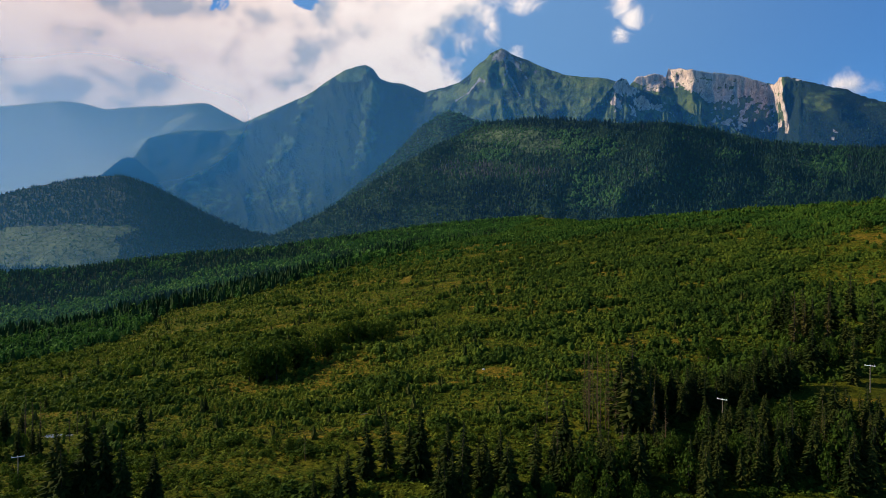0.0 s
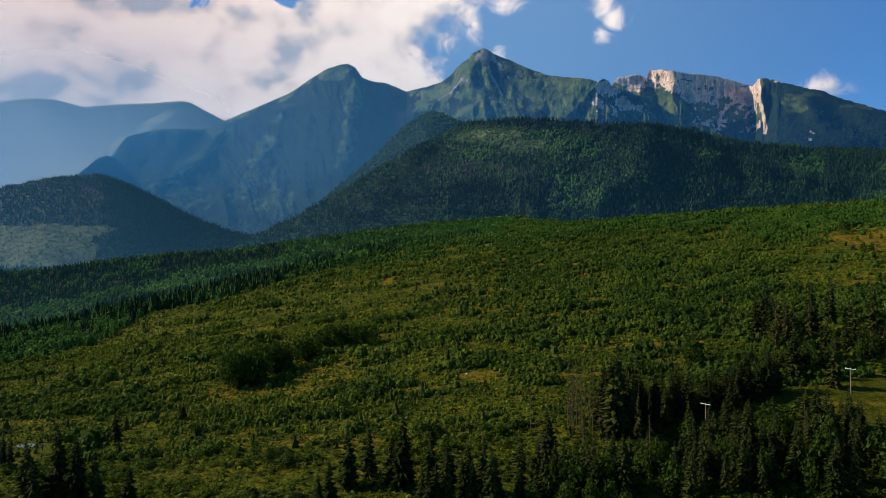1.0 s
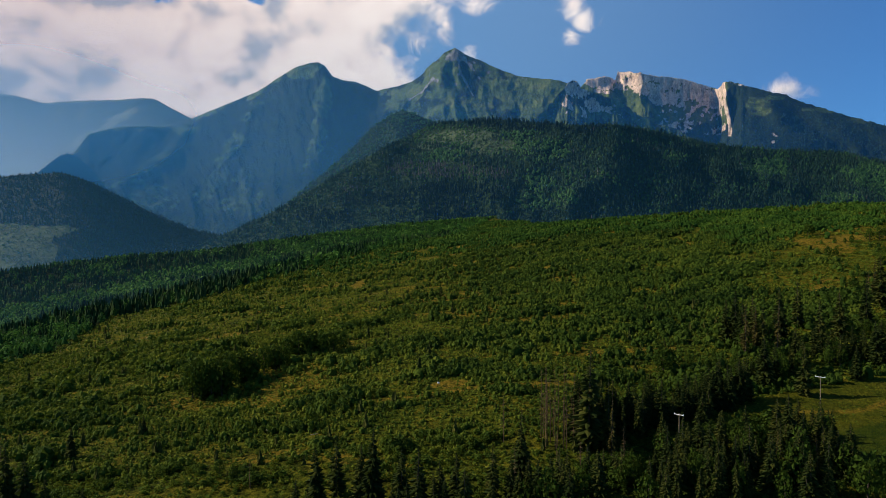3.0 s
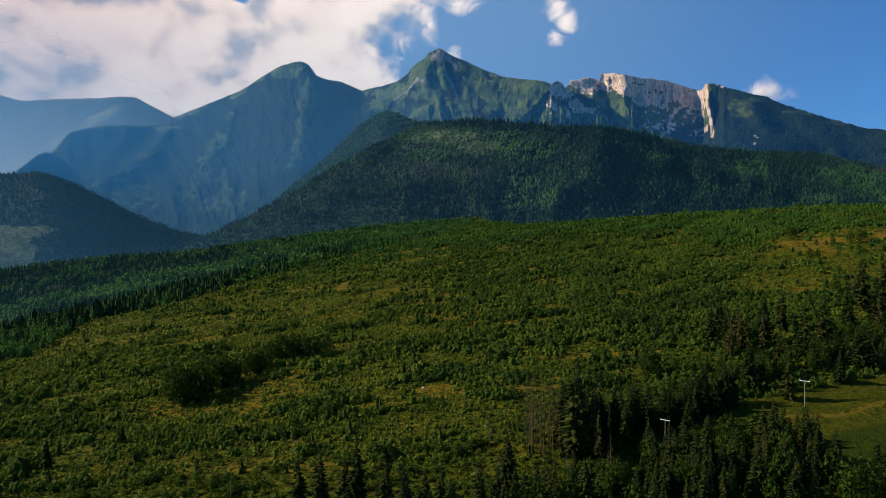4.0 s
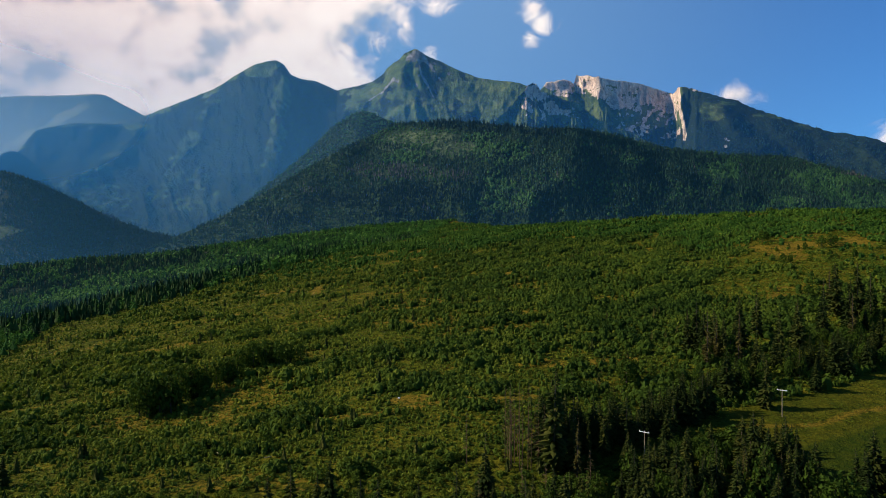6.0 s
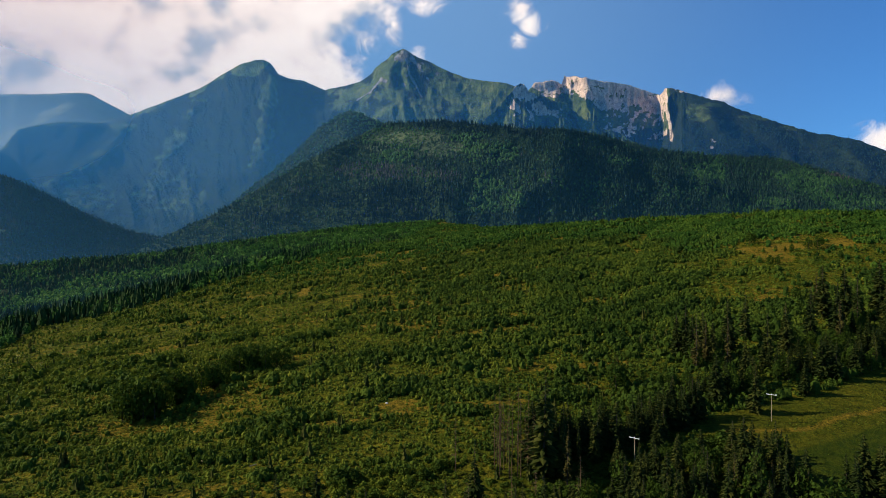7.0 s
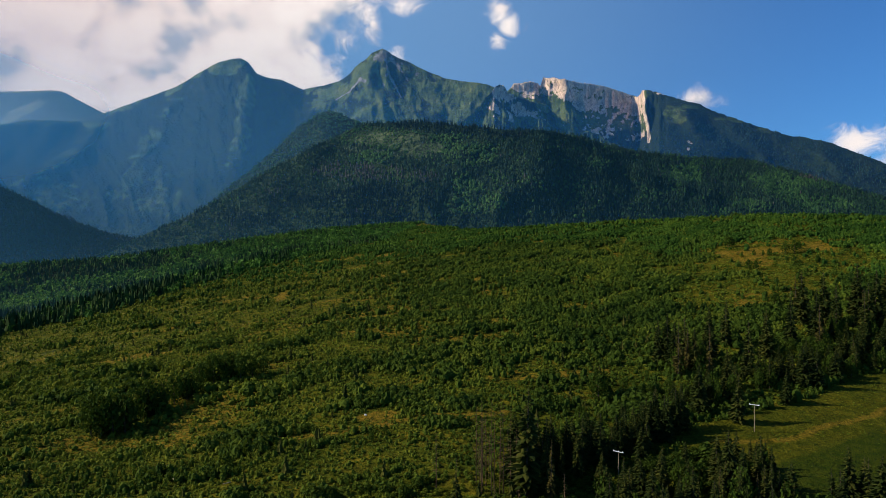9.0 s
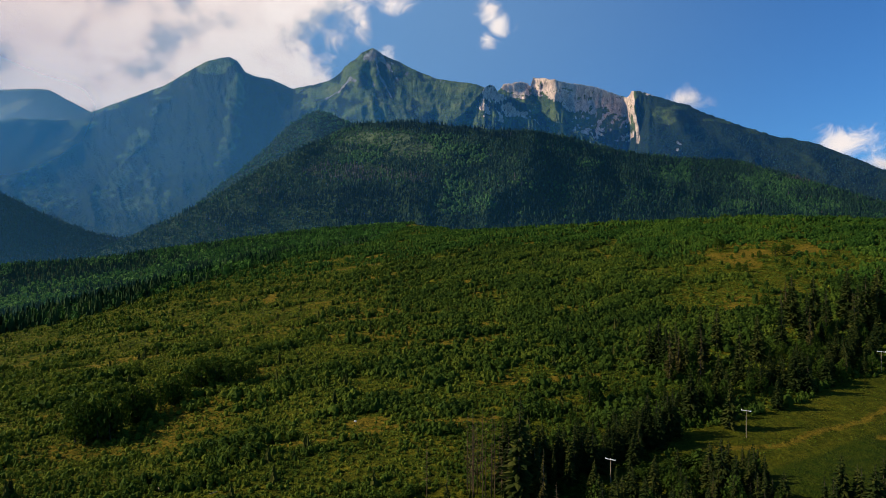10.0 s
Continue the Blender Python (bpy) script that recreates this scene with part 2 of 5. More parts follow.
MAT_GROUND = ground_material()
MAT_SHRUB = foliage("shrub_leaves", (0.015, 0.037, 0.0055), (0.065, 0.102, 0.0110), (0.192, 0.206, 0.0195), (0.10, 0.145, 0.009))
MAT_WOOD = foliage("broadleaf_leaves", (0.012, 0.031, 0.0045), (0.042, 0.073, 0.0080), (0.114, 0.138, 0.0130), (0.06, 0.10, 0.008))
MAT_SPRUCE = foliage("spruce_needles", (0.007, 0.015, 0.0042), (0.024, 0.038, 0.0075), (0.088, 0.090, 0.016), (0.05, 0.07, 0.007), own_share=0.4)
MAT_WOOD_SPRUCE = foliage("wood_spruce_needles", (0.007, 0.024, 0.009), (0.024, 0.058, 0.017), (0.072, 0.112, 0.028), (0.03, 0.06, 0.010))
# bluer needles: some of the distance haze is put into the colour
MAT_FAR = foliage("far_hazed_needles", (0.010, 0.030, 0.018), (0.028, 0.062, 0.034), (0.066, 0.108, 0.052), (0.03, 0.06, 0.018))
# darker, bluer needles, with cloud shade and haze put into the colour
MAT_DISTANT = foliage("distant_hazed_needles", (0.006, 0.019, 0.016), (0.015, 0.038, 0.028), (0.034, 0.062, 0.042), (0.02, 0.04, 0.02))
MAT_BELT_LEAF = foliage("belt_broadleaf_leaves", (0.014, 0.050, 0.011), (0.044, 0.118, 0.020), (0.108, 0.205, 0.032), (0.05, 0.13, 0.016))
MAT_FAR_LEAF = foliage("far_broadleaf_leaves", (0.018, 0.052, 0.016), (0.042, 0.105, 0.028), (0.085, 0.165, 0.042), (0.05, 0.11, 0.02))
MAT_EDGE_LEAF = foliage("emerald_broadleaf_leaves", (0.012, 0.038, 0.006), (0.034, 0.080, 0.010), (0.080, 0.134, 0.014), (0.05, 0.11, 0.008))
MAT_BARK = bark_material("spruce_bark", (0.035, 0.026, 0.018), (0.11, 0.085, 0.06), 3.0)
MAT_DEAD = bark_material("dead_wood", (0.050, 0.034, 0.016), (0.135, 0.090, 0.042), 3.0)
MAT_RUST = foliage("dead_needles", (0.028, 0.027, 0.008), (0.064, 0.058, 0.014), (0.112, 0.094, 0.022), (0.08, 0.06, 0.014))
MAT_GREY = foliage("grey_dead_needles", (0.050, 0.050, 0.044), (0.100, 0.094, 0.080), (0.16, 0.145, 0.12), (0.08, 0.07, 0.06))
MAT_POLE = bark_material("weathered_pole", (0.17, 0.135, 0.08), (0.34, 0.27, 0.17), 6.0)
MAT_ARM = bark_material("pale_crossarm", (0.55, 0.55, 0.54), (0.80, 0.80, 0.78), 4.0)
FOREST = ((0.005, 0.015, 0.007), (0.011, 0.027, 0.011), (0.024, 0.046, 0.015))
MAT_PEAK = mountain_material("alpine_cover", ((0.004, 0.013, 0.008), (0.013, 0.032, 0.015), (0.036, 0.064, 0.024)),
                             ((0.044, 0.076, 0.026), (0.102, 0.150, 0.040), (0.205, 0.220, 0.062)),
                             ((0.09, 0.09, 0.085), (0.20, 0.19, 0.17), (0.36, 0.33, 0.28)))
# grass brighter than in MAT_PEAK, so that the shaded far ridge looks sunlit
MAT_RIDGE = mountain_material("brightened_alpine_cover", ((0.02, 0.04, 0.016), (0.035, 0.06, 0.024), (0.05, 0.08, 0.03)),
                              ((0.080, 0.110, 0.035), (0.190, 0.220, 0.065), (0.340, 0.310, 0.110)),
                              ((0.16, 0.15, 0.14), (0.30, 0.28, 0.25), (0.46, 0.43, 0.38)), 20.0)
MAT_CLIFF = mountain_material("limestone_cover", FOREST,
                              ((0.036, 0.066, 0.018), (0.092, 0.128, 0.030), (0.185, 0.200, 0.050)),
                              ((0.38, 0.30, 0.23), (0.66, 0.50, 0.38), (0.88, 0.65, 0.47)), 8.0)
MAT_HILL = mountain_material("wooded_hill_cover", ((0.009, 0.028, 0.009), (0.018, 0.048, 0.013), (0.038, 0.078, 0.019)),
                             ((0.046, 0.078, 0.034), (0.078, 0.112, 0.048), (0.112, 0.148, 0.062)),
                             ((0.10, 0.10, 0.09), (0.2, 0.19, 0.17), (0.3, 0.28, 0.25)))

# forest tones darker and bluer than FOREST, painting in haze and shade
MAT_HILL_FAR = mountain_material("hazed_wood_cover", ((0.003, 0.010, 0.008), (0.006, 0.018, 0.013), (0.012, 0.030, 0.019)),
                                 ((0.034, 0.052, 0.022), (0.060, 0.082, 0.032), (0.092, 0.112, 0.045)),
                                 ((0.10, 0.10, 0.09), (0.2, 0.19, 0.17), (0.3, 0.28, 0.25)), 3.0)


# ---- noise and meshes ----
RNG = np.random.default_rng(7)
_PERM = RNG.random((256, 256))


def vnoise(x, y, seed=0):
    """Smooth value noise, -1 to 1."""
    x, y = np.asarray(x, float) + seed * 17.31, np.asarray(y, float) + seed * 9.77
    i, j = np.floor(x).astype(int), np.floor(y).astype(int)
    u, v = x - i, y - j
    u, v = u * u * (3 - 2 * u), v * v * (3 - 2 * v)
    g = lambda a, b: _PERM[a & 255, b & 255]
    n = (g(i, j) * (1 - u) + g(i + 1, j) * u) * (1 - v) + (g(i, j + 1) * (1 - u) + g(i + 1, j + 1) * u) * v
    return n * 2 - 1


def fbm(x, y, octaves=5, seed=0, gain=0.5):
    total, amp, norm = 0, 1.0, 0.0
    for k in range(octaves):
        total = total + amp * vnoise(x * 2 ** k, y * 2 ** k, seed + k * 3)
        norm, amp = norm + amp, amp * gain
    return total / norm


def ridged(x, y, octaves=4, seed=0, gain=0.5):
    total, amp, norm = 0, 1.0, 0.0
    for k in range(octaves):
        total = total + amp * (1 - np.abs(vnoise(x * 2 ** k, y * 2 ** k, seed + k * 5))) ** 2
        norm, amp = norm + amp, amp * gain
    return total / norm


def step01(x, lo, hi):
    t = np.clip((x - lo) / (hi - lo), 0, 1)
    return t * t * (3 - 2 * t)


def mesh_of(name, verts, faces, mat, smooth=False, **attrs):
    """A mesh from arrays; faces all of one size; attrs: a float for each vertex."""
    me = bpy.data.meshes.new(name)
    verts, faces = np.asarray(verts, np.float32), np.asarray(faces, np.int32)
    n, k = faces.shape
    me.vertices.add(len(verts))
    me.vertices.foreach_set("co", verts.ravel())
    me.loops.add(n * k)
    me.loops.foreach_set("vertex_index", faces.ravel())
    me.polygons.add(n)
    me.polygons.foreach_set("loop_start", np.arange(0, n * k, k, dtype=np.int32))
    me.polygons.foreach_set("loop_total", np.full(n, k, np.int32))
    me.polygons.foreach_set("use_smooth", np.full(n, smooth))
    for key, val in attrs.items():
        at = me.attributes.new(key, "FLOAT", "POINT")
        at.data.foreach_set("value", np.asarray(val, np.float32).ravel())
    me.materials.append(mat)
    me.update()
    me.validate()
    return me


def grid_faces(rows, cols):
    i = np.arange((rows - 1) * cols).reshape(rows - 1, cols)[:, :-1].ravel()
    return np.stack([i, i + 1, i + 1 + cols, i + cols], 1)


# ---- the near hill ----
def near_hill(x, y):
    """Height of the ground: a meadow that rises to a domed crest, and falls to the valley behind it."""
    x, y = np.asarray(x, float), np.asarray(y, float)
    a = np.clip(x / np.maximum(y, 80), -1.2, 1.2)
    yc = np.interp(a, [-0.9, -0.68, -0.5, -0.3, -0.1, 0.0, 0.1, 0.15, 0.22, 0.3, 0.42, 0.55, 0.7, 0.9, 1.2],
                   [900, 960, 1000, 1020, 1180, 1250, 1280, 1250, 1000, 830, 730, 660, 600, 530, 450])
    y1 = np.clip(y, -40, np.minimum(yc, 1000))
    x1 = np.clip(np.where(y > y1, x * y1 / np.maximum(y, 1), x), -650, 620)
    u, v = x1 / 500, y1 / 500
    z = (-11.6 - 25.25 * u + 36.64 * v - 17.31 * u * u + 171.06 * u * v + 3.45 * v * v + 16.08 * u * u * v
         - 66.13 * u * v * v - 10.13 * u ** 3 - 0.09 * v ** 3)
    z = z - 3.5 * np.exp(-((x + 78) / 45) ** 2 - ((y - 285) / 30) ** 2)
    z = z + 0.12 * np.maximum(np.minimum(y, yc) - 1000, 0)
    z = z - 18 * step01(-a, 0.36, 0.60) * step01(np.minimum(y, yc), 560, 940)
    over = np.maximum(y - yc, 0)
    z = z - 0.30 * over * over / (over + 90)
    z = np.maximum(z, -30 + 0 * z)
    level = np.exp(-(np.hypot(x + 136, (y - 230) * 1.3) / 9) ** 4)
    r = np.hypot(x, y)
    calm = step01(r, 60, 200)
    z = z + calm * (1.6 * fbm(x / 70, y / 70, 3, 2) + 0.5 * fbm(x / 14, y / 14, 3, 5))
    return z + (-5.9 - z) * level


def wood_edge(a):
    """How far off the old woods begin, by bearing."""
    return np.interp(a, [-0.9, -0.68, -0.5, -0.42, -0.3, -0.23, -0.1, 0.0, 0.1, 0.18], [380, 440, 490, 650, 690, 740, 850, 930, 1000, 1400])


def ovals(x, y, rows, rag):
    """Ragged ovals on the plan: centre, half sizes."""
    best = -9.0 + 0 * x
    for cx, cy, rx, ry in rows:
        best = np.maximum(best, 1 - np.hypot((x - cx) / rx, (y - cy) / ry))
    return step01(best + rag, 0, 0.4)


def clearing(x, y):
    """Open grass on the dome."""
    rag = 0.45 * fbm(x / 16, y / 16, 4, 17, 0.6)
    open_grass = ovals(x, y, [(336, 462, 58, 42), (300, 425, 50, 44), (262, 378, 46, 34), (232, 364, 36, 28), (356, 418, 40, 30), (310, 395, 44, 30)], 0.08 + 1.5 * rag)
    return np.maximum(open_grass, 0.8 * ovals(x, y, [(228, 384, 34, 5)], 0.2 + rag))


def driest(x, y):
    """The brown and orange patches of the clearing on the dome."""
    return ovals(x, y, [(320, 459, 36, 13), (350, 490, 30, 11), (304, 438, 13, 22), (366, 450, 30, 16), (296, 470, 16, 10), (246, 362, 16, 6), (234, 348, 18, 5)], 0.1 + 0.9 * fbm(x / 12, y / 9, 4, 17, 0.6))


def bands(x, y):
    """Streaks of low dry grass that follow the slope."""
    clear_of_wood = 1 - step01(y - wood_edge(x / np.maximum(y, 60)), -110, -45)
    return clear_of_wood * step01(fbm(x / 70 + 0.35 * y / 80, y / 22 - 0.10 * x / 70, 5, 11, 0.6), 0.14, 0.40)


DRY_STRIPS = [  # half width, then the places that a strip of low dry grass runs through
    (3.6, [(-96, 291), (-82, 289), (-49, 270), (-28, 260), (-9, 255), (10, 253), (34, 255), (70, 251)]),
    (4.5, [(-82, 418), (-64, 420), (-43, 435), (-30, 440)]),
    (4.5, [(-8, 418), (12, 413), (29, 409), (50, 412)]),
    (4.5, [(36, 448), (60, 440), (86, 432), (104, 430)]),
    (4.0, [(-135, 447), (-110, 444), (-90, 446)]),
    (6.0, [(-90, 640), (-70, 625), (-48, 612)]),
    (4.0, [(-120, 540), (-99, 538), (-80, 545)]),
    (5.0, [(258, 346), (270, 360), (282, 374), (300, 398)]),
    (2.6, [(206, 388), (214, 386), (227, 383), (244, 381), (256, 380)]),
]


def path_strip(x, y):
    """Trodden strips and patches of dry grass along the slope."""
    x, y = np.asarray(x, float), np.asarray(y, float)
    wob = 3.0 * fbm(x / 14, y / 14, 3, 19)
    best = 0 * x
    for half, line in DRY_STRIPS:
        px, py = np.array(line, float).T
        best = np.maximum(best, np.exp(-((y + wob - np.interp(x, px, py)) / half) ** 2) * step01(x, px[0] - 4, px[0] + 6) * (1 - step01(x, px[-1] - 6, px[-1] + 4)))
    for cx, cy, rx, ry in ((-33, 606, 9, 36), (22, 263, 11, 7), (46, 250, 9, 4)):
        best = np.maximum(best, step01(1 - np.hypot((x - cx) / rx, (y - cy) / ry) + 0.2 * wob, 0, 0.35))
    return best


def meadow(x, y):
    """The open meadow about the power poles."""
    top = 224 + 0.29 * (x - 136) + 5 * fbm(x / 20, y / 20, 2, 15)
    return step01(top - y, 0, 5) * step01(x - 110 + 0.25 * (y - 200), 0, 10) * step01(y, 140, 160)


def pond_bank(x, y):
    """Open grass about the pool."""
    return step01(1 - np.hypot((x + 130) / 15, (y - 219) / 17), 0, 0.25)


def mown(x, y):
    return step01(193 + 0.252 * (x - 132) - y, 0, 1.5) * meadow(x, y)


def ground():
    front = np.radians(np.linspace(-46, 56, 330))
    back = np.radians(np.linspace(58, 312, 60))[1:]
    th = np.concatenate([front, back])
    r = np.concatenate([[0.5], np.geomspace(15, 140, 26), np.arange(142, 400, 2.1), np.geomspace(405, 1500, 66), np.geomspace(1560, 7000, 24)])
    R, T = np.meshgrid(r, th, indexing="ij")
    X, Y = R * np.sin(T), R * np.cos(T)
    Z = near_hill(X, Y)
    Z = np.where(R > 1500, -30, Z)
    A = X / np.maximum(Y, 60)
    dry = np.maximum(np.maximum(np.maximum(0.84 * driest(X, Y), 0.32 * clearing(X, Y)), 0.76 * path_strip(X, Y)), 0.60 * bands(X, Y) * (1 - meadow(X, Y))) * step01(Y, 150, 220)
    track = np.exp(-((Y - np.interp(X, [118, 135, 150, 176, 200, 240], [208, 205.5, 206, 211.5, 220, 236]) + 0.8 * np.sin(X / 7)) / 2.0) ** 2) * (X > 118) * 0.95
    bare = 0.8 * step01(1 - np.hypot((X - 184) / 11, (Y - 201) / 3.5), 0, 0.5)
    track = np.maximum(track, bare)
    straw = 0.8 * np.maximum(0.42 * meadow(X, Y), clearing(X, Y) * (1 - driest(X, Y))) * (1 - mown(X, Y)) * (1 - track)
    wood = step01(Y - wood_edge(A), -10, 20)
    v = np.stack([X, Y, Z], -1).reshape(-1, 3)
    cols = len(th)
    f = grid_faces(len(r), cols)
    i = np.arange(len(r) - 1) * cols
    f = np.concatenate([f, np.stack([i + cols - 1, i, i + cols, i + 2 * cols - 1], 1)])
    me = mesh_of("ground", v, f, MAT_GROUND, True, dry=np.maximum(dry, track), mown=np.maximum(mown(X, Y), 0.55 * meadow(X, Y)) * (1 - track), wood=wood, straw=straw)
    return tagged(new("ground", me), "grassy hillside with dry yellow patches and a mown meadow", "ground", kind="structure")


# ---- the mountains ----
EYE = 60.0


def massif(name, crest, foot, base_z, label, mat, cols=300, rows=110, power=1.25, relief=(60, 260), jag=(4, 40), spurs=(), cliff=None, seed=1,
           focus=None, category="mountain", cover=None, round_by=1, slant=0.25):
    """A mountain as a sheet from its foot to its crest and down its back.
    crest: (bearing, rise, depth) rows, bearing and rise as tangents; foot: (bearing, depth) rows.
    spurs: (line of (bearing, rise) from top to bottom, half width, how far it stands out).
    cliff: (bearing, share of the height that stands upright) rows. cover: function for the rock and grass shares."""
    crest = np.array(crest)
    a = np.linspace(crest[0, 0], crest[-1, 0], cols)
    if focus:
        lo, hi, share = focus
        k = int(cols * share)
        left = int((cols - k) * (lo - a[0]) / (lo - a[0] + a[-1] - hi))
        a = np.concatenate([np.linspace(a[0], lo, left + 1)[:-1], np.linspace(lo, hi, k + 1)[:-1], np.linspace(hi, a[-1], cols - k - left)])
    yc = np.interp(a, crest[:, 0], crest[:, 2])
    yc = np.convolve(np.pad(yc, round_by // 2, mode="edge"), np.ones(round_by) / round_by, mode="valid")
    zc = EYE + np.interp(a, crest[:, 0], crest[:, 1]) * yc
    zc = zc + jag[0] * fbm(a * yc / jag[1], a * 0, 4, seed + 40, 0.6)
    foot = np.array(foot)
    yb = np.interp(a, foot[:, 0], foot[:, 1])
    s = np.linspace(0, 1, rows)[:, None]
    back = np.linspace(0, 1, 10)[1:, None]
    g = s ** power
    h = s + 0 * a
    if cliff is not None:
        c = np.interp(a, *np.array(cliff).T)[None] * np.ones_like(s)
        c = c * (0.75 + 0.35 * fbm(a * yc / 120, a * 0, 3, seed + 9)[None])
        lim = (1 - c) ** (1 / power)
        h = np.where(s < lim, s / lim * (1 - 0.015), 1 - 0.015 * (1 - (s - lim) / (1 - lim + 1e-6)))
    Y = yb + (yc - yb) * h
    E = (base_z + (zc - base_z) * g - EYE) / Y
    # relief: the surface is pushed to and fro in depth
    U, V = a * yc + 0 * E, E * yc
    size = relief[1]
    wx = 0.45 * size * fbm(U / (1.3 * size), V / (1.3 * size), 3, seed + 3)
    D = relief[0] * 2.2 * (ridged((U + wx + slant * V) / size, (V * 0.4 - wx) / size, 5, seed, 0.55) - 0.55)
    D = D + relief[0] * 0.55 * fbm(U / 55, V / 55, 5, seed + 21, 0.6)
    for line, width, out in spurs:
        line = np.array(line)[::-1]
        bottom, top = line[0, 1], line[-1, 1]
        off = (a - np.interp(E, line[:, 1], line[:, 0])) * yc + 0.30 * width * fbm(U / 130, V / 130, 4, seed + 33, 0.6)
        wide = width * (0.5 + 0.8 * step01(top - E, 0, top - bottom))
        D = D + 0.45 * out * step01(1 - np.abs(off) / wide, -0.1, 1.1) * step01(E, bottom - 0.03, bottom + 0.02) * step01(top - E, 0, 0.03)
    D = D * step01(1 - s, 0, 0.07) * step01(s, 0.02, 0.25)
    if cliff is not None:
        D = D + step01(s, 0.4, 0.7) * step01(1 - s, 0, 0.02) * 40 * step01(c, 0.03, 0.12) * (ridged(U / 46, V / 190, 5, seed + 31, 0.62) - 0.5)
    Y = Y - D
    Z = EYE + E * Y
    A = np.concatenate([a + 0 * E, a + 0 * back])
    Y, Z = np.concatenate([Y, yc + back * 500]), np.concatenate([Z, zc - back ** 1.2 * (zc - base_z)])
    X = A * Y
    v = np.stack([X, Y, Z], -1)
    rise = (Z - EYE) / Y
    hf = np.clip((Z - base_z) / (zc - base_z), 0, 1)
    rock, grass = cover(X, Z, A, rise, hf)
    me = mesh_of(name, v.reshape(-1, 3), grid_faces(rows + 9, cols), mat, True, rock=rock, grass=grass)
    ob = tagged(new(name, me), label, category, kind="structure")
    return ob, v[:rows]


def spots(A, E, rows, n=0.0):
    """Patches on a slope: bearing, rise, half sizes."""
    best = -9.0 + 0 * A
    for a, e, ra, re in rows:
        best = np.maximum(best, 1 - np.hypot((A - a) / ra, (E - e) / re))
    return step01(best + n, 0.0, 0.5)


def streak(A, E, line, half):
    line = np.array(line)[::-1]
    inside = step01(E, line[0, 1] - 0.004, line[0, 1]) * (1 - step01(E, line[-1, 1], line[-1, 1] + 0.004))
    return inside * (1 - step01(np.abs(A - np.interp(E, line[:, 1], line[:, 0])), 0.3 * half, half))


def cover_ridge(X, Z, A, E, hf):
    n = fbm(X / 170, Z / 150, 5, 70, 0.6)
    fine = fbm(X / 40, Z / 60, 4, 69, 0.6)
    rock = spots(A, E, [(-0.600, 0.200, 0.020, 0.030), (-0.575, 0.165, 0.020, 0.020)], 0.8 * n + 0.8 * fine) * 0.62 + 0.4 * step01(n + 0.4 * fine, 0.3, 0.5) * step01(hf, 0.7, 0.85)
    # the spots near -0.40 and -0.47 put sunlit patches in as grass
    return rock, np.maximum(step01(hf + 0.4 * n, 0.55, 0.85), spots(A, E, [(-0.40, 0.205, 0.045, 0.02), (-0.47, 0.165, 0.05, 0.02), (-0.63, 0.205, 0.06, 0.012)], 0.7 * n))


